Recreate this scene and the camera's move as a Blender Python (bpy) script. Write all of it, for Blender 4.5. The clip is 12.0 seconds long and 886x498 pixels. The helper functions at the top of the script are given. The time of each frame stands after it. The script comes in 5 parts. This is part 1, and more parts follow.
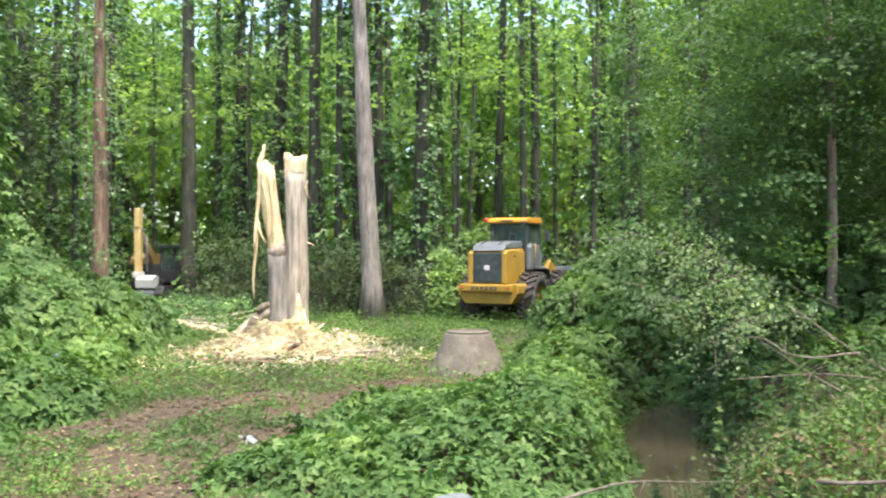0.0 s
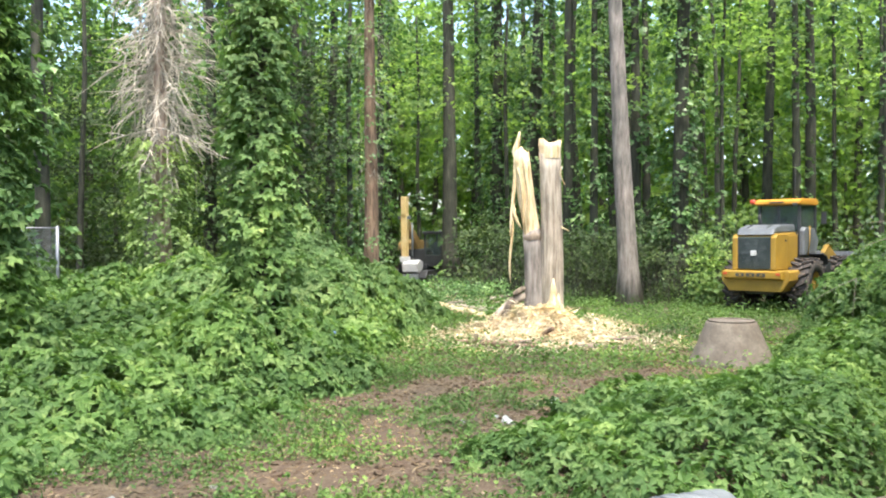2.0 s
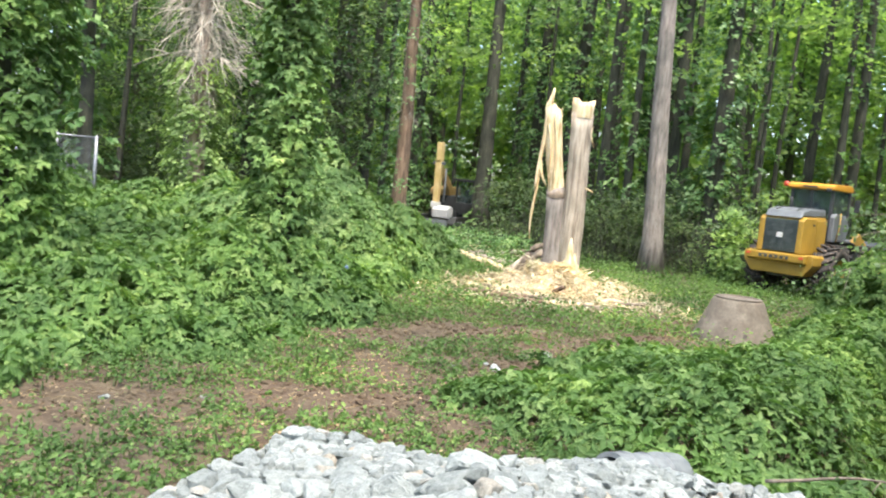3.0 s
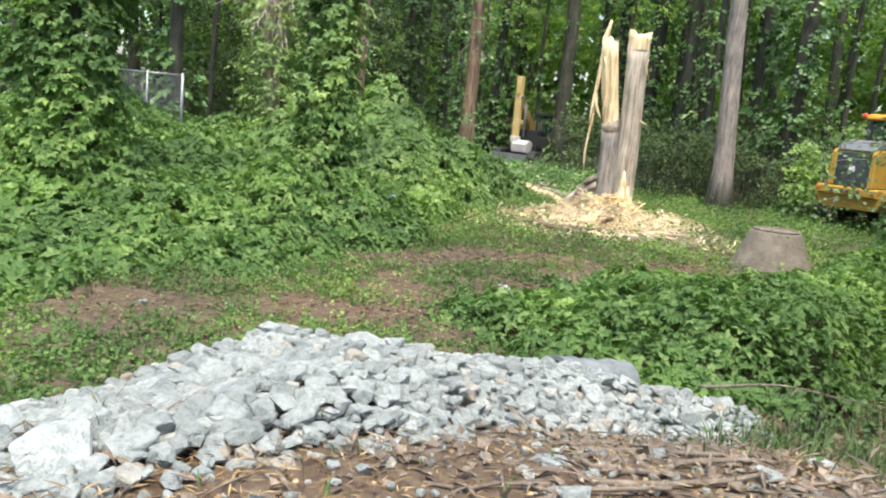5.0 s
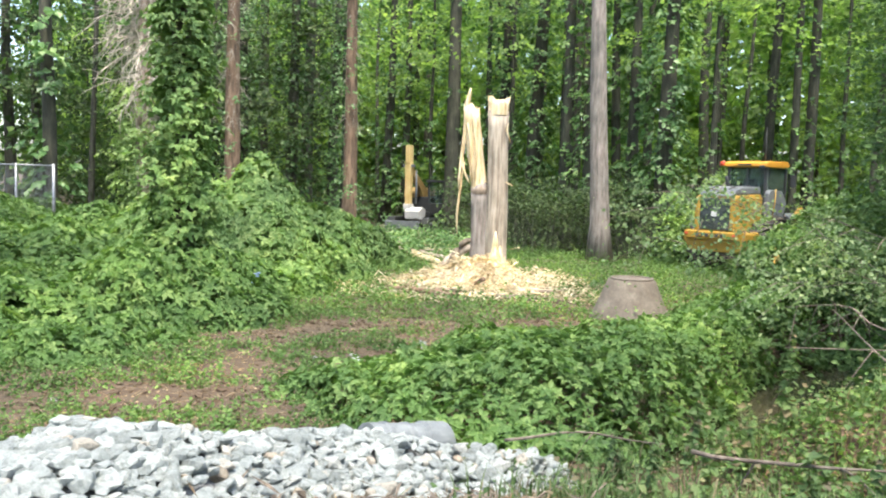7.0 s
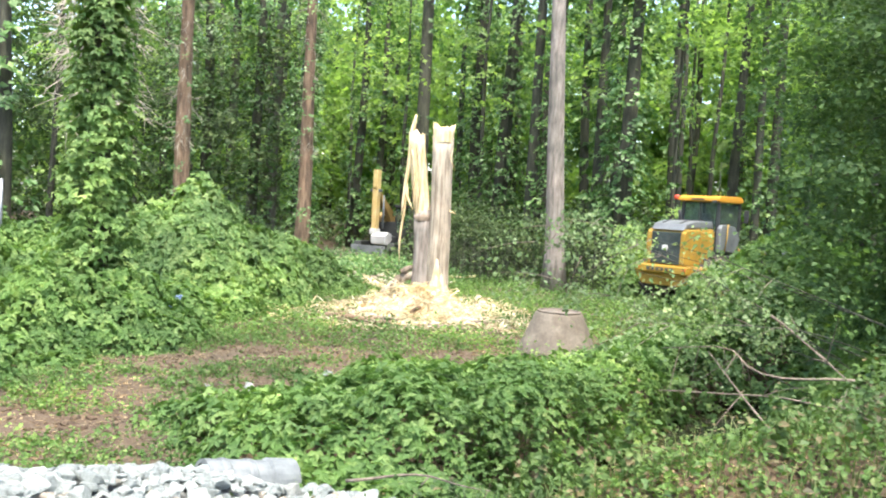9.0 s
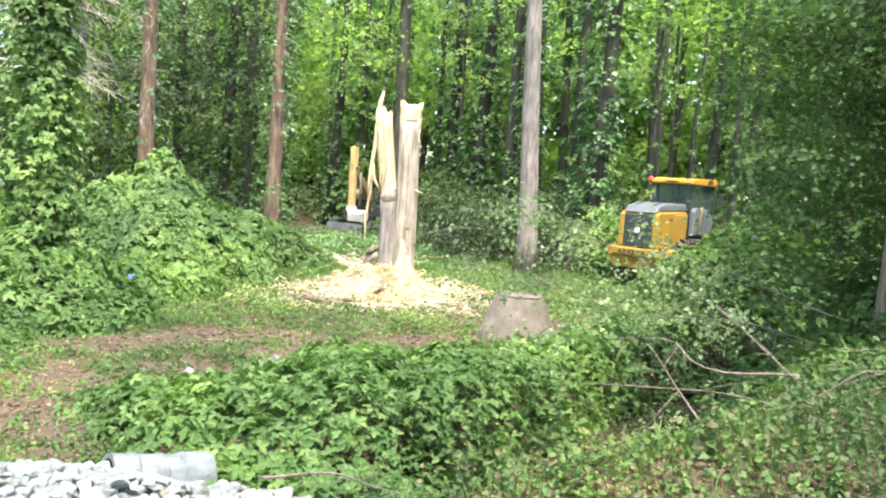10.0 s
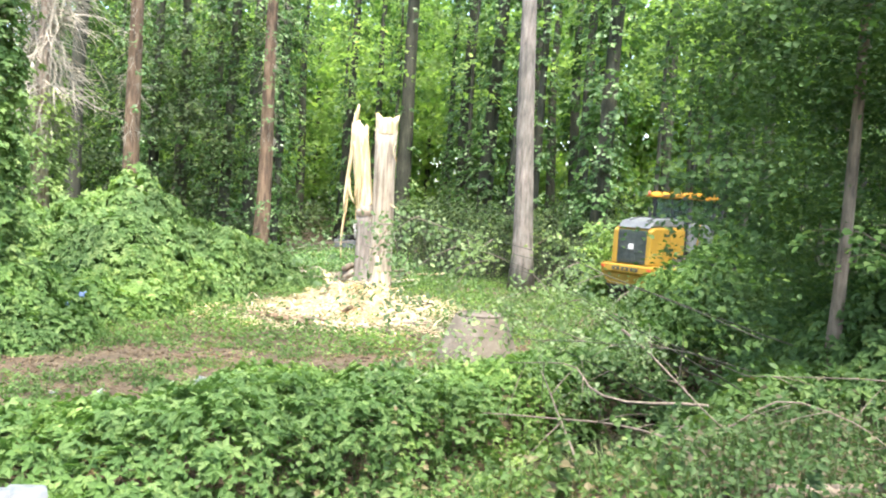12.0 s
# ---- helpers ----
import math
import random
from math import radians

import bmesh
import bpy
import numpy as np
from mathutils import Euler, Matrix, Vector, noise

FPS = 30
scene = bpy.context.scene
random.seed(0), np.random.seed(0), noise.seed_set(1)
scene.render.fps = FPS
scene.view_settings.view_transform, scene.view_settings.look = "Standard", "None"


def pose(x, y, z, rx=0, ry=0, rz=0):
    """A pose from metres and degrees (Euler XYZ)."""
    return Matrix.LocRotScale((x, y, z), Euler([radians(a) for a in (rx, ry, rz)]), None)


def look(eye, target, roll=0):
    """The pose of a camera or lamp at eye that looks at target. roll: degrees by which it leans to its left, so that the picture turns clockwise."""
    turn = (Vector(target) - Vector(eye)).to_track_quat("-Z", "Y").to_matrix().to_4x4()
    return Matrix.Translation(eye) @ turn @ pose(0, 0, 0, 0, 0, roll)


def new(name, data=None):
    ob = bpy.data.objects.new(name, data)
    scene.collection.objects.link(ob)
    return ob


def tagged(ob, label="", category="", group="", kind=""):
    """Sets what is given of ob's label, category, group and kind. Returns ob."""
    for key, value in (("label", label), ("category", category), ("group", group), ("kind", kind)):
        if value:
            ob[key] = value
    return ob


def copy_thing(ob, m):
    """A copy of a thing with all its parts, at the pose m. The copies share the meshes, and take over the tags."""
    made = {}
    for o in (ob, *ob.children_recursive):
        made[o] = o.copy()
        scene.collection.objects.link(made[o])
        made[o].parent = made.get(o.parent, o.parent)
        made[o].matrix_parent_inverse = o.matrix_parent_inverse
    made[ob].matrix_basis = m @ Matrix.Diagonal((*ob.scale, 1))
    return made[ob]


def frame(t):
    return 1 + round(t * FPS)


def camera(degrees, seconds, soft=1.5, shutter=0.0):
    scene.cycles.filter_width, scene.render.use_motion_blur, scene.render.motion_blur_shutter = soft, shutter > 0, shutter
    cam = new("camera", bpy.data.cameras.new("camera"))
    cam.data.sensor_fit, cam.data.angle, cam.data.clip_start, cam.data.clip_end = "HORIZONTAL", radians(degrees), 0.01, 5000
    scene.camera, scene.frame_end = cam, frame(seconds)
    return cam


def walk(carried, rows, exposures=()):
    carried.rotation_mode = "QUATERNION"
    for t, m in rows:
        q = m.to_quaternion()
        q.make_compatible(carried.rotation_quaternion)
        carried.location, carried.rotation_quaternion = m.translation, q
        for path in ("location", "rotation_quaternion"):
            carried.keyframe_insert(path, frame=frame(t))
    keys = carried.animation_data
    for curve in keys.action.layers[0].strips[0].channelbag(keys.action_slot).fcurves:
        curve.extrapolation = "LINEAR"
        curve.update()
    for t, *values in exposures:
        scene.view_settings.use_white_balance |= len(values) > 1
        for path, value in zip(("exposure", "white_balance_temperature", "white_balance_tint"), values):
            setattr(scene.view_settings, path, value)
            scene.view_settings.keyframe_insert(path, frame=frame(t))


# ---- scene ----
cam = camera(56.8, 12.0, soft=2.0, shutter=0.2)
METRES, EYE, TILT, LEAN, TURN = 7.0, 2.43, 0.0, 0.0, 0.0
ROWS = [
    (0.0, 0.0, 0.0, 0.0, -0.0, 0.0, 0.0),
    (0.5, 0.0015, -0.005, 0.0014, 7.84, -0.34, 1.2),
    (1.0, 0.0017, -0.0071, 0.0023, 15.87, -0.35, 1.97),
    (1.5, 0.0009, -0.0105, 0.0017, 16.77, -0.24, 1.68),
    (2.0, 0.0058, -0.0004, -0.0001, 17.78, -0.98, 0.37),
    (2.5, 0.0347, -0.0031, -0.0031, 14.69, -2.53, -1.07),
    (3.0, 0.0725, -0.015, 0.002, 20.65, -4.77, -5.6),
    (3.5, 0.1172, -0.0087, 0.0024, 22.81, -4.83, -6.38),
    (5.5, 0.3219, -0.0604, 0.0205, 28.58, -10.77, -5.2),
    (6.0, 0.3562, -0.0608, 0.0293, 23.23, -8.11, -5.63),
    (6.5, 0.3813, -0.0339, 0.0303, 23.74, -7.44, -5.08),
    (7.0, 0.4245, -0.0015, 0.0247, 21.82, -4.78, -1.64),
    (9.0, 0.5776, 0.0995, 0.0382, 21.27, -3.0, -3.25),
    (9.5, 0.6084, 0.1284, 0.0431, 20.84, -4.52, -4.08),
    (10.0, 0.6313, 0.1753, 0.0527, 20.48, -4.55, -4.0),
    (10.5, 0.6659, 0.2165, 0.0513, 19.4, -4.37, -3.4),
    (11.0, 0.6916, 0.2625, 0.0518, 22.09, -5.67, -2.74),
    (11.5, 0.7317, 0.3157, 0.0589, 23.46, -3.41, -3.97),
    (12.0, 0.7965, 0.3419, 0.0571, 23.15, -3.49, -3.78),
]
walk(cam, [(t, pose(0, 0, EYE, TILT, LEAN, TURN) @ pose(METRES * x, METRES * y, METRES * z, 90 + pitch, roll, yaw)) for t, x, y, z, yaw, pitch, roll in ROWS],
     exposures=[(0.0, 2.07), (2.5, 2.02), (5.5, 1.70), (6.5, 1.93), (7.2, 2.06), (9.0, 2.35), (12.0, 2.53)])

# ---- world, sun and exposure ----
world = bpy.data.worlds.new("sky")
scene.world = world
world.use_nodes = True
SUN_EL, SUN_AZ = 68.0, 150.0          # height, and compass bearing from +y clockwise
wn = world.node_tree.nodes
sky = wn.new("ShaderNodeTexSky")
sky.sky_type = "NISHITA"
sky.sun_disc = False
sky.sun_elevation, sky.sun_rotation = radians(SUN_EL), radians(SUN_AZ)
sky.dust_density = 3.0
wn["Background"].inputs["Strength"].default_value = 0.15
world.node_tree.links.new(sky.outputs[0], wn["Background"].inputs["Color"])
sun = new("sun", bpy.data.lights.new("sun", "SUN"))
sun.data.energy, sun.data.angle, sun.data.color = 1.75, radians(10.0), (1.0, 0.94, 0.84)
sun_to = Vector((math.sin(radians(SUN_AZ)) * math.cos(radians(SUN_EL)), math.cos(radians(SUN_AZ)) * math.cos(radians(SUN_EL)), math.sin(radians(SUN_EL))))
sun.matrix_world = look(sun_to * 60, (0, 0, 0))

# ---- materials ----
rng = np.random.default_rng(7)


class Mat:
    """A small wrapper round one node material."""

    def __init__(self, name, rough=0.8, metal=0.0):
        self.m = bpy.data.materials.new(name)
        self.m.use_nodes = True
        self.t = self.m.node_tree
        self.b = self.t.nodes["Principled BSDF"]
        self.b.inputs["Roughness"].default_value = rough
        self.b.inputs["Metallic"].default_value = metal

    def node(self, kind, **values):
        n = self.t.nodes.new(kind)
        for k, v in values.items():
            n.inputs[k.replace("_", " ")].default_value = v
        return n

    def link(self, a, b):
        self.t.links.new(a, b)

    def noise(self, scale, detail=4.0, rough=0.6, stretch=None, world=False):
        n = self.node("ShaderNodeTexNoise", Scale=scale, Detail=detail, Roughness=rough)
        if world:
            co = self.t.nodes.new("ShaderNodeNewGeometry").outputs["Position"]
        else:
            co = self.t.nodes.new("ShaderNodeTexCoord").outputs["Object"]
        if stretch:
            mp = self.t.nodes.new("ShaderNodeMapping")
            mp.inputs["Scale"].default_value = stretch
            self.link(co, mp.inputs[0])
            co = mp.outputs[0]
        self.link(co, n.inputs["Vector"])
        return n.outputs["Fac"]

    def ramp(self, fac, stops):
        r = self.t.nodes.new("ShaderNodeValToRGB")
        e = r.color_ramp.elements
        while len(e) < len(stops):
            e.new(0.5)
        for el, (p, c) in zip(e, stops):
            el.position, el.color = p, (*c, 1)
        self.link(fac, r.inputs[0])
        return r.outputs[0]

    def mix(self, fac, a, b, blend="MIX"):
        n = self.t.nodes.new("ShaderNodeMix")
        n.data_type, n.blend_type = "RGBA", blend
        for s, v in ((n.inputs[0], fac), (n.inputs[6], a), (n.inputs[7], b)):
            if isinstance(v, (int, float)):
                s.default_value = v
            elif isinstance(v, tuple):
                s.default_value = (*v, 1)
            else:
                self.link(v, s)
        return n.outputs[2]

    def colour(self, c):
        self.link(c, self.b.inputs["Base Color"])

    def bump(self, fac, strength=0.5, dist=0.02):
        n = self.node("ShaderNodeBump", Strength=strength, Distance=dist)
        self.link(fac, n.inputs["Height"])
        self.link(n.outputs[0], self.b.inputs["Normal"])


def leaf_mat(name, dark, mid, light, trans=0.35, rough=0.62, dead=None):
    """Green leaves: each one its own shade, with broader lighter and darker patches."""
    w = Mat(name, rough)
    g = w.t.nodes.new("ShaderNodeNewGeometry")
    soft = tuple(0.5 * (p + q) for p, q in zip(dark, mid))
    stops = [(0.0, soft), (0.6, mid), (0.98, light)]
    if dead:
        stops[2] = (0.76, light)
        stops.append((0.82, dead))
    per = w.ramp(g.outputs["Random Per Island"], stops)
    # uneven light on the clumps is put into the colour, with uneven growth
    patch = w.ramp(w.noise(0.42, 4.0, 0.62, world=True), [(0.34, (0.5, 0.55, 0.5)), (0.5, (0.95, 0.96, 0.92)), (0.66, (1.5, 1.4, 1.1))])
    c = w.mix(1.0, per, patch, "MULTIPLY")
    w.colour(c)
    w.b.inputs["Specular IOR Level"].default_value = 0.3
    tr = w.t.nodes.new("ShaderNodeBsdfTranslucent")
    w.link(w.mix(1.0, c, (1.2, 1.3, 0.7), "MULTIPLY"), tr.inputs["Color"])
    ms = w.node("ShaderNodeMixShader", Fac=trans)
    w.link(w.b.outputs[0], ms.inputs[1])
    w.link(tr.outputs[0], ms.inputs[2])
    w.link(ms.outputs[0], w.t.nodes["Material Output"].inputs[0])
    return w.m


M_KUDZU = leaf_mat("kudzu_leaf", (0.056, 0.115, 0.032), (0.096, 0.178, 0.049), (0.180, 0.270, 0.090), 0.40)
M_BUSH = leaf_mat("vine_leaf", (0.092, 0.170, 0.052), (0.143, 0.239, 0.078), (0.248, 0.340, 0.129), 0.38)
# the light tone paints whitish sunlit gloss on some ivy leaves
M_IVY = leaf_mat("ivy_leaf", (0.055, 0.12, 0.045), (0.10, 0.20, 0.066), (0.28, 0.39, 0.2), 0.34, 0.35)
M_TREE = leaf_mat("tree_leaf", (0.045, 0.105, 0.03), (0.072, 0.155, 0.04), (0.14, 0.235, 0.06), 0.42)
# shade of the thicket, creek bank and left woods, put into a darker green
M_SHADE = leaf_mat("shaded_leaf", (0.040, 0.084, 0.027), (0.064, 0.124, 0.037), (0.112, 0.180, 0.056), 0.42)
# vine leaf with the sunlight on the pale tree put into its colour
M_SUNLIT = leaf_mat("sunlit_vine_leaf", (0.16, 0.25, 0.085), (0.24, 0.34, 0.125), (0.34, 0.43, 0.2), 0.45)
# undergrowth leaf darkened in colour, in place of shade from the canopy
M_BRUSH_SHADE = leaf_mat("shaded_brush_leaf", (0.03, 0.052, 0.02), (0.05, 0.085, 0.03), (0.10, 0.14, 0.055), 0.3)
# haze and distant sunlight are put into this paler, brighter green
M_FAR = leaf_mat("hazy_woods_leaf", (0.155, 0.245, 0.09), (0.21, 0.32, 0.11), (0.31, 0.42, 0.155), 0.66)
M_WEED = leaf_mat("weed_leaf", (0.045, 0.085, 0.028), (0.07, 0.12, 0.04), (0.125, 0.17, 0.07), 0.3, dead=(0.12, 0.105, 0.062))
M_LITTER = leaf_mat("litter", (0.08, 0.053, 0.034), (0.165, 0.118, 0.07), (0.33, 0.265, 0.17), 0.05, 0.9)


def bark(name, stops, scale=9.0, stretch=(1, 1, 0.18), depth=0.03):
    w = Mat(name, 0.9)
    a = w.noise(scale, 5.0, 0.65, stretch)
    b = w.noise(1.3, 3.0, 0.6)
    c = w.ramp(a, stops)
    w.colour(w.mix(1.0, c, w.ramp(b, [(0.3, (0.7, 0.72, 0.68)), (0.7, (1.1, 1.05, 1.0))]), "MULTIPLY"))
    w.bump(a, 0.9, depth)
    return w.m


M_PINE = bark("pine_bark", [(0.32, (0.10, 0.088, 0.078)), (0.52, (0.215, 0.19, 0.168)), (0.75, (0.33, 0.30, 0.27))])
M_PALE = bark("pale_bark", [(0.35, (0.20, 0.15, 0.115)), (0.55, (0.42, 0.33, 0.265)), (0.75, (0.55, 0.46, 0.385))])
M_RED = bark("red_bark", [(0.35, (0.075, 0.05, 0.034)), (0.52, (0.19, 0.125, 0.082)), (0.75, (0.31, 0.225, 0.155))])
M_DARK = bark("dark_bark", [(0.35, (0.03, 0.032, 0.022)), (0.55, (0.058, 0.06, 0.042)), (0.75, (0.105, 0.105, 0.075))])
M_STRIP = bark("stripped_trunk", [(0.32, (0.13, 0.105, 0.08)), (0.48, (0.30, 0.255, 0.20)), (0.64, (0.46, 0.41, 0.335))], 11.0, (1, 1, 0.09), 0.02)
M_FRESH = bark("fresh_wood", [(0.34, (0.34, 0.22, 0.10)), (0.46, (0.60, 0.47, 0.27)), (0.66, (0.80, 0.70, 0.50))], 13.0, (1, 1, 0.06), 0.03)
M_STEM = bark("stem_bark", [(0.35, (0.07, 0.055, 0.042)), (0.55, (0.2, 0.16, 0.12)), (0.75, (0.31, 0.255, 0.195))])
M_DRY = bark("dry_twigs", [(0.3, (0.28, 0.25, 0.2)), (0.55, (0.44, 0.40, 0.33)), (0.75, (0.56, 0.52, 0.45))], 14.0, (1, 1, 1), 0.004)
M_STICK = bark("dead_stick", [(0.3, (0.07, 0.055, 0.042)), (0.55, (0.16, 0.13, 0.10)), (0.75, (0.28, 0.24, 0.19))], 14.0, (1, 1, 0.3), 0.005)

# ---- shape helpers ----


def vnoise(x, y, scale=1.0, seed=0.0):
    """Smooth value noise in the plane, -1 to 1."""
    x, y = np.asarray(x, float) * scale + seed * 17.3, np.asarray(y, float) * scale - seed * 9.1
    i, j = np.floor(x), np.floor(y)
    u, v = x - i, y - j
    u, v = u * u * (3 - 2 * u), v * v * (3 - 2 * v)

    def h(a, b):
        s = np.sin(a * 127.1 + b * 311.7 + seed) * 43758.5453
        return (s - np.floor(s)) * 2 - 1
    return (h(i, j) * (1 - u) + h(i + 1, j) * u) * (1 - v) + (h(i, j + 1) * (1 - u) + h(i + 1, j + 1) * u) * v


def sstep(a, b, x):
    t = np.clip((np.asarray(x, float) - a) / (b - a), 0, 1)
    return t * t * (3 - 2 * t)


CREEK = [(0.7, 7.2), (1.9, 8.3), (2.75, 9.6), (3.0, 11.0), (3.4, 13.0), (4.4, 16.0), (6.5, 20.0), (9.0, 26.0), (12.0, 34.0)]


def creek_gap(x, y):
    """Distance in plan to the creek's middle line."""
    d = np.full(np.shape(x), 1e9)
    for (ax, ay), (bx, by) in zip(CREEK, CREEK[1:]):
        t = np.clip(((x - ax) * (bx - ax) + (y - ay) * (by - ay)) / ((bx - ax) ** 2 + (by - ay) ** 2), 0, 1)
        d = np.minimum(d, np.hypot(x - ax - t * (bx - ax), y - ay - t * (by - ay)))
    return d


def ground_z(x, y):
    x, y = np.asarray(x, float), np.asarray(y, float)
    edge = 3.5 + 3.0 * sstep(-2.7, -0.4, x) + 0.45 * sstep(0.2, 2.0, x) + 0.22 * np.maximum(0, x - 2.0)
    z = (0.87 + 0.045 * np.clip(x, 0, 6)) * sstep(0, 1, (edge - y) / 3.8)
    z = z - 0.95 * np.exp(-(creek_gap(x, y) / 0.95) ** 4) * sstep(7.3, 9.2, y)
    z = z + 0.05 * vnoise(x, y, 0.7, 1) + 0.025 * vnoise(x, y, 2.1, 2)
    right = x - np.interp(y, [c[1] for c in CREEK], [c[0] for c in CREEK])
    z = z + 0.95 * sstep(0.9, 2.9, right) * sstep(6.0, 8.0, y) * (1 - sstep(0, 1, (edge - y) / 3.8))
    z = z + 0.5 * sstep(30, 60, y)
    return z


def mesh_of(name, verts, faces, mat, smooth=False):
    """A mesh from arrays; all faces with the same number of corners."""
    verts, faces = np.asarray(verts, np.float32), np.asarray(faces, np.int32)
    me = bpy.data.meshes.new(name)
    n, k = faces.shape
    me.vertices.add(len(verts))
    me.vertices.foreach_set("co", verts.ravel())
    me.loops.add(n * k)
    me.loops.foreach_set("vertex_index", faces.ravel())
    me.polygons.add(n)
    me.polygons.foreach_set("loop_start", np.arange(0, n * k, k, dtype=np.int32))
    me.polygons.foreach_set("use_smooth", np.full(n, smooth))
    me.update(calc_edges=True)
    if mat:
        me.materials.append(mat)
    return me


def part(name, data, mat=None, parent=None, label=""):
    """Links a bmesh or a mesh as one object under a thing or a part."""
    if isinstance(data, bmesh.types.BMesh):
        me = bpy.data.meshes.new(name)
        data.to_mesh(me)
        data.free()
        data = me
    if mat and not data.materials:
        data.materials.append(mat)
    ob = new(name, data)
    if parent:
        ob.parent = parent
    return tagged(ob, label)


def thing(name, m, label, category, group="", kind=""):
    ob = new(name)
    ob.matrix_world = m
    return tagged(ob, label, category, group, kind)


LEAF_OVAL = np.array([(0, 0, 0), (0.28, -0.40, 0.07), (0.68, -0.30, 0.04), (1.0, 0, -0.14), (0.68, 0.30, 0.04), (0.28, 0.40, 0.07)], float)
FACE_OVAL = np.array([(0, 1, 2, 3), (0, 3, 4, 5)])
LEAF_KITE = np.array([(0, 0, 0), (0.45, -0.42, 0.1), (1.0, 0, -0.1), (0.45, 0.42, 0.1)], float)
FACE_KITE = np.array([(0, 1, 2, 3)])


# three leaflets on one stalk
LEAF_TRI = np.array([(0, 0, 0), (0.40, -0.27, 0.06), (0.95, 0, -0.13), (0.40, 0.27, 0.06), (0.42, -0.36, 0.06), (0.30, -0.80, -0.13), (-0.12, -0.42, 0.05), (-0.12, 0.42, 0.05), (0.30, 0.80, -0.13), (0.42, 0.36, 0.06)], float)
FACE_TRI = np.array([(0, 1, 2, 3), (0, 6, 5, 4), (0, 9, 8, 7)])
LEAF_STRAW = np.array([(0, -0.035, 0), (0.5, -0.05, 0.05), (1.0, 0.0, 0.0), (0.5, 0.05, 0.03)], float)


def leaves(points, normals, size, shape="oval", droop=0.35, jitter=0.55):
    """Vertices and faces of one leaf at each point, its face near the normal given."""
    base, face = {"oval": (LEAF_OVAL, FACE_OVAL), "tri": (LEAF_TRI, FACE_TRI), "straw": (LEAF_STRAW, FACE_KITE), "kite": (LEAF_KITE, FACE_KITE)}[shape]
    n = len(points)
    nn = normals / np.maximum(np.linalg.norm(normals, axis=1, keepdims=True), 1e-6) + rng.normal(0, jitter, (n, 3))
    nn /= np.linalg.norm(nn, axis=1, keepdims=True)
    u = rng.normal(0, 1, (n, 3))
    u[:, 2] -= droop
    u -= nn * np.sum(u * nn, axis=1, keepdims=True)
    u /= np.maximum(np.linalg.norm(u, axis=1, keepdims=True), 1e-6)
    v = np.cross(nn, u)
    s = np.asarray(size).reshape(-1, 1, 1) * np.ones((n, 1, 1))
    p = points[:, None, :] + s * (base[None, :, 0:1] * u[:, None] + base[None, :, 1:2] * v[:, None] + base[None, :, 2:3] * nn[:, None])
    k = len(base)
    f = face[None] + (np.arange(n) * k)[:, None, None]
    return p.reshape(-1, 3), f.reshape(-1, face.shape[1])


def sprays(points, normals, per, spread, outward=None):
    """Each point becomes a drooping fan of leaves that face the same way."""
    n = len(points)
    a = rng.uniform(0, 2 * np.pi, n)
    way = np.stack([np.cos(a), np.sin(a), 0 * a], -1)
    if outward is not None:
        way = way * 0.5 + outward
        way /= np.maximum(np.linalg.norm(way, axis=1, keepdims=True), 1e-6)
    side = np.stack([-way[:, 1], way[:, 0], 0 * a], -1)
    far = rng.uniform(0, 1, (n, per)) * spread * rng.uniform(0.6, 1.4, (n, 1))
    off = rng.normal(0, 0.42, (n, per)) * (0.35 * spread + far)
    p = points[:, None] + far[..., None] * way[:, None] + off[..., None] * side[:, None]
    p[..., 2] -= 0.35 * far + 0.5 * far ** 2 / spread + rng.normal(0, 0.025, (n, per))
    nr = normals / np.linalg.norm(normals, axis=1, keepdims=True) + way * 0.35
    return p.reshape(-1, 3), np.repeat(nr, per, axis=0)


def leaf_mesh(name, points, normals, size, mat, **kw):
    v, f = leaves(np.asarray(points, float), np.asarray(normals, float), size, **kw)
    return mesh_of(name, v, f, mat)


def tube(path, radii, seg=10, rough=0.0, seed=0.0, cap=True):
    """Verts and quads of a round, slightly uneven limb along a path."""
    path, radii = np.asarray(path, float), np.asarray(radii, float)
    n = len(path)
    tang = np.gradient(path, axis=0)
    tang /= np.linalg.norm(tang, axis=1, keepdims=True)
    ref = np.where(np.abs(tang[:, 2:3]) > 0.8, np.array([[1.0, 0, 0]]), np.array([[0, 0, 1.0]]))
    a = np.cross(ref, tang)
    a /= np.linalg.norm(a, axis=1, keepdims=True)
    b = np.cross(tang, a)
    th = np.arange(seg) * 2 * np.pi / seg
    wob = 1 + rough * vnoise(np.arange(n)[:, None] * 0.6 + 0 * th, np.cos(th)[None] * 1.7 + np.sin(th)[None] * 0.9 + 0 * np.arange(n)[:, None], 1.0, seed + 3)
    r = radii[:, None] * wob
    v = path[:, None] + r[..., None] * (np.cos(th)[None, :, None] * a[:, None] + np.sin(th)[None, :, None] * b[:, None])
    i, j = np.meshgrid(np.arange(n - 1), np.arange(seg), indexing="ij")
    k = (j + 1) % seg
    f = np.stack([i * seg + j, i * seg + k, (i + 1) * seg + k, (i + 1) * seg + j], -1).reshape(-1, 4)
    v = v.reshape(-1, 3)
    if cap:
        v = np.vstack([v, path[:1], path[-1:]])
        h = seg // 2
        lo = [(j, len(v) - 2, (j + 2) % seg, j + 1) for j in range(0, seg - 1, 2)]
        hi = [((n - 1) * seg + j, (n - 1) * seg + j + 1, (n - 1) * seg + (j + 2) % seg, len(v) - 1) for j in range(0, seg - 1, 2)]
        f = np.vstack([f, lo, hi])
    return v, f


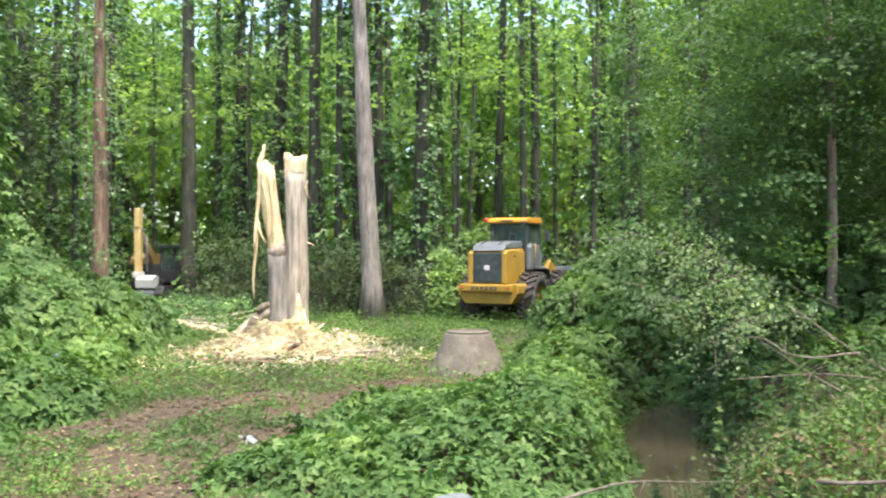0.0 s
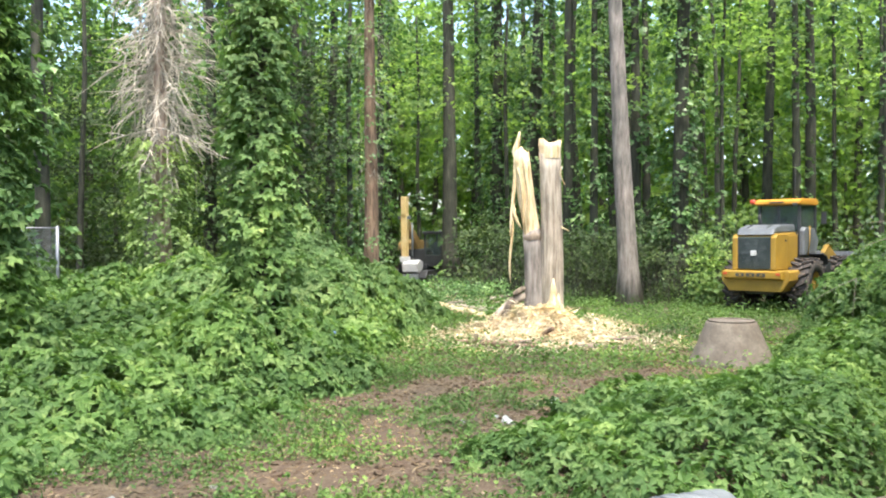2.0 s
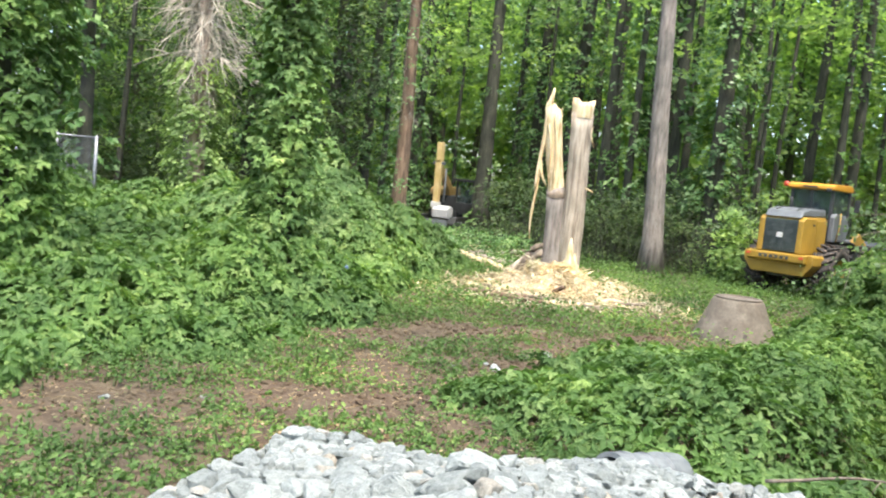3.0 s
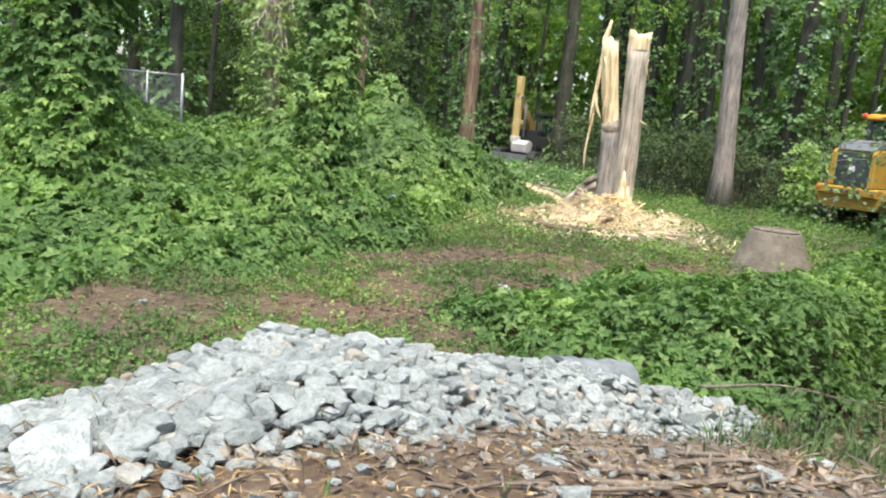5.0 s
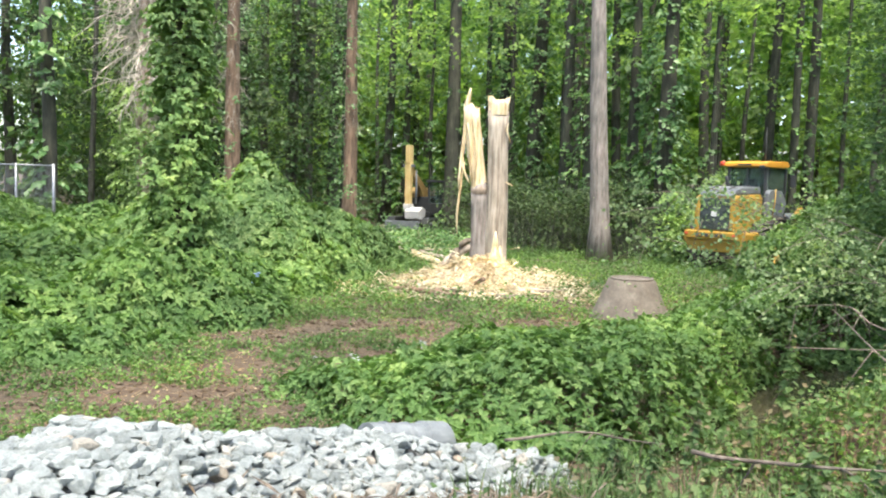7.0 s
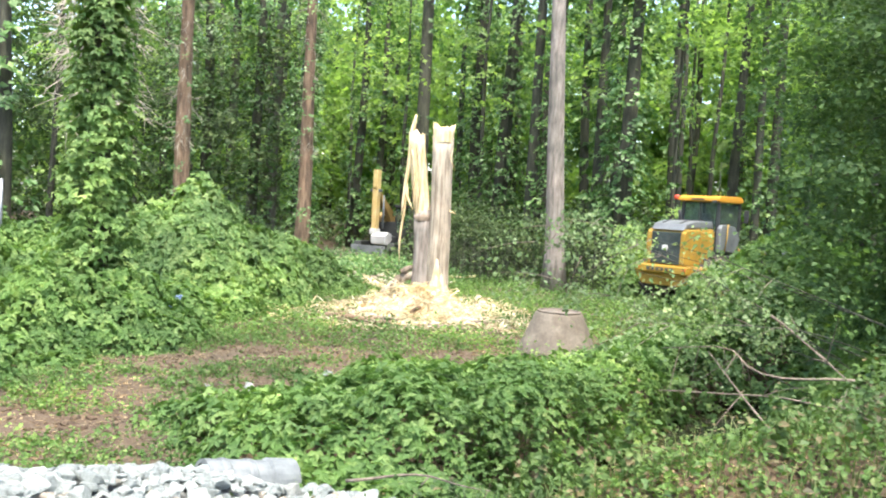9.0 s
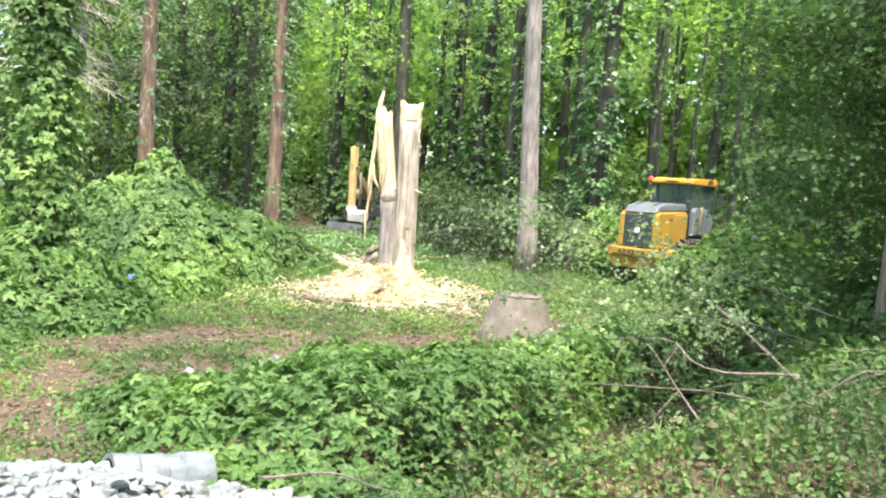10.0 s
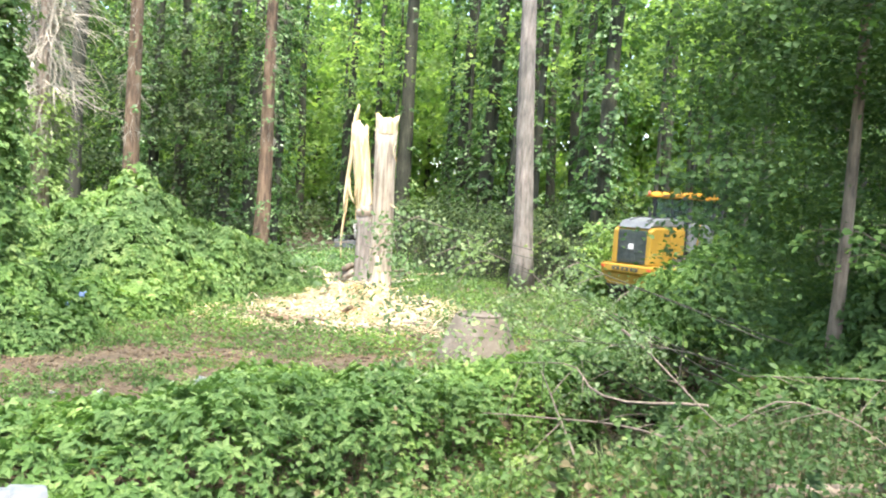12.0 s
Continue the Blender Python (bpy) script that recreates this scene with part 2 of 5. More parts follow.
def join(items):
    """One set of verts and faces from several."""
    vs, fs, o = [], [], 0
    for v, f in items:
        vs.append(v)
        fs.append(np.asarray(f) + o)
        o += len(v)
    return np.vstack(vs), np.vstack(fs)


def tube_mesh(name, path, radii, mat, seg=10, rough=0.06, seed=0.0):
    v, f = tube(path, radii, seg, rough, seed)
    return mesh_of(name, v, f, mat, True)


# ---- ground and creek ----
def ground_axis(lo, a, b, hi, fine, coarse):
    return np.concatenate([np.geomspace(1, a - lo + 1, coarse)[::-1] * -1 + a + 1, np.arange(a + fine, b, fine), np.geomspace(1, hi - b + 1, coarse) + b - 1])


gx, gy = ground_axis(-400, -14, 12, 400, 0.14, 26), ground_axis(-300, 0, 30, 500, 0.14, 26)
GX, GY = np.meshgrid(gx, gy, indexing="ij")
gz = ground_z(GX, GY)
gi, gj = np.meshgrid(np.arange(len(gx) - 1), np.arange(len(gy) - 1), indexing="ij")
q = gi * len(gy) + gj
w = Mat("soil", 0.95)
fine, mid, broad = w.noise(14, 6, 0.7, world=True), w.noise(3.0, 5, 0.65, world=True), w.noise(0.45, 4, 0.6, world=True)
c = w.ramp(mid, [(0.3, (0.024, 0.017, 0.010)), (0.5, (0.054, 0.037, 0.021)), (0.68, (0.11, 0.083, 0.048))])
c = w.mix(w.ramp(broad, [(0.42, (0, 0, 0)), (0.6, (1, 1, 1))]), c, (0.07, 0.043, 0.024))
c = w.mix(w.ramp(fine, [(0.45, (0, 0, 0)), (0.75, (0.7, 0.7, 0.7))]), c, (0.19, 0.155, 0.09))
w.colour(c)
w.bump(fine, 0.8, 0.03)
M_SOIL = w.m
gm = mesh_of("ground", np.stack([GX, GY, gz], -1).reshape(-1, 3), np.stack([q, q + len(gy), q + len(gy) + 1, q + 1], -1).reshape(-1, 4), M_SOIL, True)
tagged(part("ground", gm), "brown clay ground with cleared soil, litter and a low bank", "ground", kind="structure")

w = Mat("creek_water", 0.06)
w.b.inputs["Base Color"].default_value = (0.055, 0.045, 0.028, 1)
w.bump(w.noise(5, 3, 0.5, world=True), 0.12, 0.02)
cp = np.array([(x, y) for x, y in CREEK[1:]])
cn = np.gradient(cp, axis=0)
cn = np.stack([-cn[:, 1], cn[:, 0]], -1) / np.linalg.norm(cn, axis=1, keepdims=True)
wv = np.concatenate([np.c_[cp + cn * 1.6, np.full(len(cp), -0.55)], np.c_[cp - cn * 1.6, np.full(len(cp), -0.55)]])
wf = [(i, i + 1, len(cp) + i + 1, len(cp) + i) for i in range(len(cp) - 1)]
tagged(part("water", mesh_of("water", wv, wf, w.m)), "shallow muddy brown creek under overhanging leaves", "creek", kind="structure")

# ---- vine cover: low mounds of broad leaves ----
# middle x, y, half widths, height
COVER_LEFT = [(-9.8, 9.3, 4.6, 4.0, 0.85), (-12.0, 13.5, 5.5, 4.4, 1.2), (-7.3, 12.0, 2.0, 1.9, 1.15), (-7.9, 7.6, 2.0, 2.2, 0.5), (-16, 12, 5, 6, 1.5),
              (-8.3, 14.6, 2.1, 2.6, 0.9), (-10.5, 18.0, 3.8, 3.2, 1.7), (-14, 20, 5, 4, 1.5), (-20, 17, 6, 6, 1.6), (-9.0, 4.6, 3.0, 3.0, 0.6)]
BUSHES = [(-8.7, 17.0, 1.7, 1.6, 1.7), (-9.6, 18.4, 2.1, 2.0, 2.7), (-8.9, 20.4, 1.7, 2.0, 1.9), (-10.6, 16.6, 1.8, 1.7, 1.9), (-7.8, 18.3, 1.1, 1.4, 1.2), (-7.6, 16.0, 1.2, 1.3, 0.75), (-8.2, 21.8, 1.4, 1.5, 1.1)]
COVER_MID = [(0.6, 9.6, 2.2, 2.9, 0.6), (-0.7, 8.7, 1.8, 1.5, 0.36), (1.2, 11.0, 1.8, 2.8, 0.6), (-0.2, 11.2, 1.7, 1.8, 0.42), (1.8, 13.4, 1.6, 2.3, 0.42), (1.3, 8.5, 1.3, 1.0, 0.32)]
COVER_BANK = [(2.75, 7.9, 0.75, 0.6, 0.34)]
COVER_RIGHT = [(2.9, 17.0, 1.7, 3.4, 0.65), (4.7, 18.6, 1.9, 3.6, 1.35), (5.0, 22.4, 1.8, 2.6, 1.5), (4.9, 25.0, 1.3, 1.9, 1.3), (5.9, 15.5, 1.8, 3.4, 1.3), (7.7, 13.2, 2.6, 3.0, 1.1), (5.2, 21.5, 2.5, 3.0, 2.3), (10, 17, 4, 6, 2.0), (5.0, 12.6, 1.3, 2.0, 0.6), (9.5, 10.0, 3.0, 3.0, 0.6)]


def mounds_z(x, y, mounds, soft=True):
    h = np.zeros(np.shape(x))
    wx = 0.4 * vnoise(x, y, 0.8, 7) + 0.18 * vnoise(x, y, 2.4, 8)
    wy = 0.4 * vnoise(x, y, 0.8, 9) + 0.18 * vnoise(x, y, 2.4, 10)
    for cx, cy, rx, ry, z in mounds:
        d = ((x + wx - cx) / rx) ** 2 + ((y + wy - cy) / ry) ** 2
        h = np.maximum(h, z * np.clip(1 - d, 0, 1) ** (0.9 if z < 1.55 else 0.5))
    return h * (1 + 0.3 * vnoise(x, y, 1.05, 4)) + np.where(h > 0.05, 0.13 * vnoise(x, y, 2.2, 5) + 0.09 * vnoise(x, y, 4.5, 6), 0)


def cover(name, mounds, density, size, mat, label, category, under=0.25, shape="tri"):
    """Leaves over a set of mounds, thinning into the growth below."""
    x0 = min(m[0] - m[2] for m in mounds); x1 = max(m[0] + m[2] for m in mounds)
    y0 = min(m[1] - m[3] for m in mounds); y1 = max(m[1] + m[3] for m in mounds)
    per, size = (4, size * 1.25) if shape == "tri" else (8, size)
    n = int((x1 - x0) * (y1 - y0) * density * 0.36)
    x, y = rng.uniform(x0, x1, n), rng.uniform(y0, y1, n)
    e = 0.06
    h = mounds_z(x, y, mounds)
    dx, dy = (mounds_z(x + e, y, mounds) - h) / e, (mounds_z(x, y + e, mounds) - h) / e
    slope = np.minimum(np.sqrt(1 + dx * dx + dy * dy), 3.0)
    ok = (h > 0.06) & (rng.uniform(0, 3.0, n) < slope) & (np.hypot(x - 0.5, y - 16.2) > 1.0)
    x, y, h, dx, dy = x[ok], y[ok], h[ok], np.clip(dx[ok], -2, 2), np.clip(dy[ok], -2, 2)
    deep = rng.exponential(0.07, len(x)) * (rng.uniform(0, 1, len(x)) < 0.75) + (rng.uniform(0, 1, len(x)) < under) * rng.uniform(0, 0.9, len(x)) * h
    z = ground_z(x, y) + np.maximum(h - deep, 0.02)
    nrm = np.stack([-dx * 0.6, -dy * 0.6, np.ones(len(x))], -1)
    p, nrm = sprays(np.stack([x, y, z + 0.05], -1), nrm, per, 0.2, np.stack([-dx, -dy, 0 * dx], -1) * 0.8)
    p[:, 2] = np.maximum(p[:, 2], ground_z(p[:, 0], p[:, 1]) + 0.03)
    me = leaf_mesh(name, p, nrm, size * rng.uniform(0.6, 1.35, len(p)), mat, droop=0.5, jitter=0.3, shape=shape)
    return tagged(part(name, me), label, category, kind="stuff")


cover("vine_cover", [m for m in COVER_LEFT if m[1] < 13 and m[0] > -12], 520, 0.105, M_KUDZU, "broad-leaved green vine cover over low mounds", "vine cover")
cover("vine_cover", [m for m in COVER_LEFT if not (m[1] < 13 and m[0] > -12)], 330, 0.14, M_KUDZU, "broad-leaved green vine cover at the woods' edge", "vine cover", shape="kite")
cover("vine_cover", COVER_MID, 860, 0.08, M_KUDZU, "broad-leaved green vine thicket beside the concrete cone", "vine cover")
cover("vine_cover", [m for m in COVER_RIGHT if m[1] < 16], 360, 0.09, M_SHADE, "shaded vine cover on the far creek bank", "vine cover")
cover("vine_cover", [m for m in COVER_RIGHT if m[1] >= 16], 400, 0.105, M_KUDZU, "green vine cover over the creek bank", "vine cover", shape="tri")
cover("broad_weeds", COVER_BANK, 620, 0.08, M_BUSH, "low clump of broad-leaved green weeds on the bank", "weeds")
cover("bush", BUSHES, 560, 0.12, M_BUSH, "rounded light green bush overgrown with vines", "bush")

# ---- trees ----


def shell(path, radii, n, spread=0.12, per=8):
    """Points and normals scattered over the skin of a limb."""
    path, radii = np.asarray(path, float), np.asarray(radii, float)
    n = n // per
    t = rng.uniform(0, len(path) - 1.001, n)
    i = t.astype(int)
    f = (t - i)[:, None]
    p = path[i] * (1 - f) + path[i + 1] * f
    r = radii[i] * (1 - f[:, 0]) + radii[i + 1] * f[:, 0]
    a = rng.uniform(0, 2 * np.pi, n)
    d = np.stack([np.cos(a), np.sin(a), np.zeros(n)], -1)
    lump = 1 + 0.5 * vnoise(a * 1.2, p[:, 2], 0.9, 6)
    return sprays(p + d * (r * lump * 0.8 + rng.exponential(spread, n))[:, None], d * 0.45 + np.array([0, 0, 0.9]), per, 0.26, d)


def trunk_path(x, y, top, lean=(0, 0), bend=0.15, seed=0, steps=14, base=None):
    z0 = float(ground_z(x, y)) - 0.1 if base is None else base
    t = np.linspace(0, 1, steps)
    return np.stack([x + lean[0] * t * top + bend * vnoise(t * 3, 0 * t, 1, seed + 1), y + lean[1] * t * top + bend * vnoise(t * 3, 0 * t, 1, seed + 2), z0 + t * top], -1)


def tree(x, y, r, top, mat, label, lean=(0, 0), ivy=0, ivy_r=0.25, ivy_mat=None, ivy_top=1.0, ivy_size=0.1, crown=0, seed=0, twigs=0, group=""):
    """An upright tree: trunk, climbing leaves, bare side twigs and a high crown."""
    ob = thing("tree", Matrix.Translation((0, 0, 0)), label, "tree", group)
    path = trunk_path(x, y, top, lean, 0.12, seed)
    t = np.linspace(0, 1, len(path))
    rad = r * (1 - 0.55 * t) * (1 + 0.5 * np.exp(-t * top / 0.5))
    part("trunk", tube_mesh("trunk", path, rad, mat, 12, 0.07, seed), parent=ob)
    if ivy:
        k = max(3, int(len(path) * ivy_top))
        broad = 0 < y < 14
        p, nr = shell(path[:k], rad[:k] + ivy_r * (1 - 0.6 * t[:k]), ivy // 2 if broad else ivy, per=4 if broad else 8)
        part("ivy", leaf_mesh("ivy", p, nr, ivy_size * (1.25 if broad else 1.0) * rng.uniform(0.6, 1.3, len(p)), ivy_mat or M_IVY, shape="tri" if broad else "kite", droop=1.0, jitter=0.3), parent=ob, label="climbing green ivy")
    for _ in range(twigs):
        i = rng.integers(4, len(path) - 2) if twigs < 200 else rng.integers(5, len(path) - 2)
        a = rng.uniform(0, 2 * np.pi)
        tw = part("twig", TWIGS[int(rng.integers(0, len(TWIGS)))], parent=ob)
        tw.matrix_basis = Matrix.LocRotScale(path[i] + np.array([0, 0, rng.uniform(-0.4, 0.4)]), Euler((rng.normal(0, 0.4), rng.uniform(-0.6, 0.9), a)), (rng.uniform(0.6, 1.5) * (0.9 if twigs > 200 else 0.34),) * 3)
    if crown:
        c = path[-1] + rng.normal(0, 1, (14, 3)) * np.array([1.7, 1.7, 2.2]) - np.array([0, 0, 1.0])
        p = c[rng.integers(0, 14, crown)] + rng.normal(0, 1, (crown, 3)) * np.array([0.9, 0.9, 0.55])
        part("crown", leaf_mesh("crown", p, rng.normal(0, 1, (crown, 3)) + np.array([0, 0, 0.8]), 0.27 * rng.uniform(0.6, 1.3, crown), M_TREE, shape="kite"), parent=ob)
    return ob



TWIGS = []
for k in range(8):
    u = np.linspace(0, 1, 7)[:, None]
    main = np.array([1.3, 0, 0.1]) * u + np.array([0, 0, -0.8]) * u ** 2 + 0.07 * np.cumsum(rng.normal(0, 1, (7, 3)), axis=0) * u
    items = [tube(main, 0.022 * (1.15 - u[:, 0]), 4)]
    for b in range(6):
        i0 = rng.integers(1, 6)
        d = np.array([rng.uniform(0, 0.7), rng.uniform(-0.5, 0.5), rng.uniform(-0.6, 0.1)])
        w4 = np.linspace(0, 1, 4)[:, None]
        items.append(tube(main[i0] + d * w4 + np.array([0, 0, -0.2]) * w4 ** 2, 0.012 * (1.2 - w4[:, 0]), 3, cap=False))
    TWIGS.append(mesh_of("twig", *join(items), M_DRY))
tree(-7.1, 12.2, 0.22, 11.0, M_DARK, "tall tree trunk wrapped in broad green vine leaves", ivy=17000, ivy_r=0.12, ivy_mat=M_BUSH, ivy_size=0.108, seed=1)
tree(-9.9, 9.0, 0.2, 10.0, M_DARK, "trunk buried in a broad column of green vine leaves", ivy=21000, ivy_r=0.75, ivy_mat=M_KUDZU, ivy_size=0.115, seed=15)
tree(-2.45, 28.0, 0.34, 18.0, M_PINE, "straight bare pine trunk with grey-brown bark", lean=(-0.035, 0.0), seed=2, crown=500)
tree(-10.4, 24.7, 0.26, 15.0, M_RED, "slender trunk with reddish flaking bark", seed=3, ivy=2600, ivy_r=0.34, ivy_top=0.95, twigs=110, crown=500)
tree(-12.5, 20.9, 0.26, 15.0, M_RED, "reddish trunk with dry hanging twigs", lean=(0.02, 0), seed=4, ivy=1600, ivy_r=0.3, twigs=170, crown=500)
tree(-14.9, 20.0, 0.27, 14.0, M_PALE, "pale sunlit trunk with dry twigs and bright leaves", seed=5, ivy=5600, ivy_r=0.55, ivy_mat=M_SUNLIT, ivy_top=0.45, ivy_size=0.125, twigs=320)
ROW = [(-0.533, 30, 0.26, 3200, 0.5), (-0.477, 34, 0.26, 3600, 0.6), (-0.352, 45, 0.14, 0, 0), (-0.31, 38, 0.42, 700, 0.25), (-0.27, 44, 0.2, 0, 0), (-0.247, 42, 0.36, 5200, 0.75), (-0.205, 39, 0.4, 4600, 0.6),
       (-0.177, 46, 0.3, 0, 0), (-0.156, 37, 0.3, 900, 0.3), (-0.128, 36, 0.2, 2600, 0.45), (-0.066, 40, 0.22, 0, 0), (-0.03, 32, 0.34, 4600, 0.6), (0.032, 45, 0.15, 300, 0.3), (0.067, 40, 0.26, 600, 0.3),
       (0.098, 38, 0.2, 0, 0), (0.113, 39, 0.27, 0, 0), (0.14, 44, 0.14, 0, 0), (0.185, 36, 0.15, 0, 0), (0.22, 42, 0.22, 900, 0.4), (-0.60, 36, 0.3, 3000, 0.6), (-0.66, 30, 0.25, 2600, 0.5), (-0.41, 41, 0.28, 2600, 0.5),
       (-0.56, 42, 0.3, 0, 0), (-0.50, 47, 0.3, 1500, 0.5), (-0.45, 30, 0.14, 0, 0), (-0.72, 38, 0.3, 1500, 0.4), (0.30, 38, 0.25, 1500, 0.4), (0.02, 34.5, 0.1, 0, 0), (-0.09, 44, 0.3, 2500, 0.5)]
for k, (u, d, r, iv, ir) in enumerate(ROW):
    tree(u * d, d, r, 19.0 if r > 0.18 else 15.0, M_DARK, "dark trunk hung with glossy ivy" if iv > 2000 else "dark trunk with some ivy" if iv else "bare dark trunk in the woods", lean=(rng.normal(0, 0.012), 0),
         seed=30 + k, ivy=int(iv * 1.3) or 1100, ivy_r=ir or 0.16, ivy_size=0.18, crown=280)
tree(6.05, 12.9, 0.08, 8.0, M_STEM, "slim grey trunk among the bank's leaves", seed=13, lean=(0.0, 0.02), crown=0)

wood = tree(0, 0, 0.30, 19.0, M_DARK, "dark trunk of the mixed woods", seed=20, crown=160, group="trees of the woods")
ivied = tree(0, 0, 0.28, 18.0, M_DARK, "ivy-clad trunk of the mixed woods", seed=21, ivy=1000, ivy_r=0.5, ivy_size=0.3, crown=160, group="trees of the woods")
slim = tree(0, 0, 0.14, 15.0, M_DARK, "slim trunk of the mixed woods", seed=22, crown=120, group="trees of the woods")
kinds = [wood, ivied, slim]
mix = [ivied, ivied, wood, slim]
placed = []
tries = 0
while len(placed) < 90 and tries < 4000:
    tries += 1
    x, y = rng.uniform(-55, 45), 37 + 38 * rng.uniform(0, 1) ** 1.4
    if abs(x) > 0.62 * y + 6 or min([9] + [math.hypot(x - a, y - b) for a, b in placed]) < 2.2 or (-18 < x < -10 and y < 44) or (-1 < x < 7 and y < 36):
        continue
    placed.append((x, y))
extra = [(-19, 25), (-22, 23), (-24, 27), (-19, 31), (-17, 33), (-27, 20), (-30, 28), (9, 27), (12, 24), (7.5, 31), (14, 30), (11, 19), (17, 22), (14, 14), (-22, 12), (-24, 6), (18, 10)]
for _ in range(400):
    x, y = rng.uniform(-60, -24), rng.uniform(14, 45)
    if len(placed) < 122 and min(math.hypot(x - a, y - b) for a, b in placed + extra) > 3.2:
        placed.append((x, y))
for i, (x, y) in enumerate(extra + placed):
    src = mix[int(rng.integers(0, 4))]
    m = Matrix.Translation((x, y, float(ground_z(x, y)) - float(ground_z(0, 0)))) @ Matrix.Rotation(rng.uniform(0, 6.28), 4, "Z") @ Matrix.Rotation(rng.normal(0, 0.02), 4, "X")
    if i < 3:
        kinds[i].matrix_basis = m
    else:
        copy_thing(src, m)

# ---- woods' leaves ----


def clumps(name, box, count, per, spread, size, mat, label, category, flat=0.2, shape="kite", keep=None, tilt=0.38):
    """Leaves in loose clumps through a box of space, with gaps between."""
    (x0, x1), (y0, y1), (z0, z1) = box
    c = np.stack([rng.uniform(x0, x1, count), rng.uniform(y0, y1, count), rng.uniform(z0, z1, count)], -1)
    if keep is not None:
        c = c[keep(c)]
    c[:, 2] += ground_z(c[:, 0], c[:, 1])
    p = np.repeat(c, per, axis=0)
    p = p + rng.normal(0, 1, p.shape) * np.array([spread, spread, spread * flat])
    p[:, 2] -= 0.35 * np.hypot(p[:, 0] - np.repeat(c[:, 0], per), p[:, 1] - np.repeat(c[:, 1], per))
    p[:, 2] = np.maximum(p[:, 2], ground_z(p[:, 0], p[:, 1]) + 0.05)
    nr = np.repeat(rng.normal(0, 0.35, c.shape), per, axis=0) + np.array([0, -0.25, 1.0])
    me = leaf_mesh(name, p, nr, size * rng.uniform(0.6, 1.4, len(p)), mat, shape=shape, droop=0.4, jitter=tilt)
    return tagged(part(name, me), label, category, kind="stuff")


in_view = lambda c: (c[:, 0] < 0.66 * c[:, 1] + 6) & (c[:, 0] > -1.7 * c[:, 1] - 10)
gappy = lambda c: in_view(c) & (vnoise(c[:, 0] + 0.5 * c[:, 1], c[:, 2], 0.22, 21) + 0.5 * vnoise(c[:, 0], c[:, 2], 0.6, 22) > -0.25)
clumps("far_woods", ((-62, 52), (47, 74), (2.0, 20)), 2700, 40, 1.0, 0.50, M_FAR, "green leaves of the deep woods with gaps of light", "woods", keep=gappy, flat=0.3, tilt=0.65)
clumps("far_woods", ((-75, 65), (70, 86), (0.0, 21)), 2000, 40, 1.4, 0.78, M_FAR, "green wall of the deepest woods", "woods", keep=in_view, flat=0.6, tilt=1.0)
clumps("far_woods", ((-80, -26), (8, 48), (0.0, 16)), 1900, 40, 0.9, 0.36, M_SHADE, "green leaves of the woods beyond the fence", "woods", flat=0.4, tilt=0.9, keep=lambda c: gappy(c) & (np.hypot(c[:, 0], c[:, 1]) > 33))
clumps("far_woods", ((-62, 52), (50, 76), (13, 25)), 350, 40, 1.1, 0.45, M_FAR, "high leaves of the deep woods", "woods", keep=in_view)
clear_digger = lambda c: in_view(c) & ~((c[:, 0] > -20) & (c[:, 0] < -9) & (c[:, 1] < 41)) & ~((np.abs(c[:, 0] - 3) < 5) & (c[:, 1] < 34))
clumps("undergrowth", ((-36, 32), (30, 46), (0, 2.2)), 1400, 40, 0.55, 0.19, M_BRUSH_SHADE, "low green undergrowth at the foot of the woods", "undergrowth", keep=clear_digger)
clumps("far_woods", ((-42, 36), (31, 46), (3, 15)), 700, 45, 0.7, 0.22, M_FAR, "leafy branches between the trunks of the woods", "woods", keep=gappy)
clumps("undergrowth", ((-7.5, 1.0), (28.8, 31.5), (0, 2.8)), 150, 45, 0.35, 0.11, M_BRUSH_SHADE, "brushy undergrowth round the pine", "undergrowth")
clumps("undergrowth", ((-10.0, 2.5), (31.5, 36.5), (0, 4.2)), 440, 42, 0.5, 0.15, M_BRUSH_SHADE, "dense shaded brush at the foot of the woods", "undergrowth", keep=lambda c: c[:, 2] < 2.6 + 1.6 * vnoise(c[:, 0], c[:, 1], 0.5, 41))
clumps("bush", ((-0.35, 0.45), (27.4, 28.8), (0.0, 2.6)), 46, 45, 0.25, 0.12, M_BUSH, "sunlit pale green bush beside the loader", "bush")
right_keep = lambda c: (c[:, 0] > 3.2 + 0.16 * (c[:, 1] - 10) + np.maximum(0, 4.0 - c[:, 2]) * 0.5) & (creek_gap(c[:, 0], c[:, 1]) > 0.9)
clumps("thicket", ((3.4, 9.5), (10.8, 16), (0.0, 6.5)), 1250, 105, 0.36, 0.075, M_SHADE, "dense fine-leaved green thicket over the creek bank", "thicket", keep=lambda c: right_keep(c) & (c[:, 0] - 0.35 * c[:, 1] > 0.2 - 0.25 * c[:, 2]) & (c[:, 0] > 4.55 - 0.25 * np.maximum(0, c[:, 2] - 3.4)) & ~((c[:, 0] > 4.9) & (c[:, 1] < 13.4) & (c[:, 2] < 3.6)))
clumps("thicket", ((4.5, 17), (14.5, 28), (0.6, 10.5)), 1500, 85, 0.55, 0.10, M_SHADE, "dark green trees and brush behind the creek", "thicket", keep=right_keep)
clumps("thicket", ((-30, -13), (26, 31), (1.5, 10.0)), 330, 50, 0.6, 0.17, M_BRUSH_SHADE, "shaded green leaves at the edge of the woods", "thicket")

# ---- low growth on the clearing ----


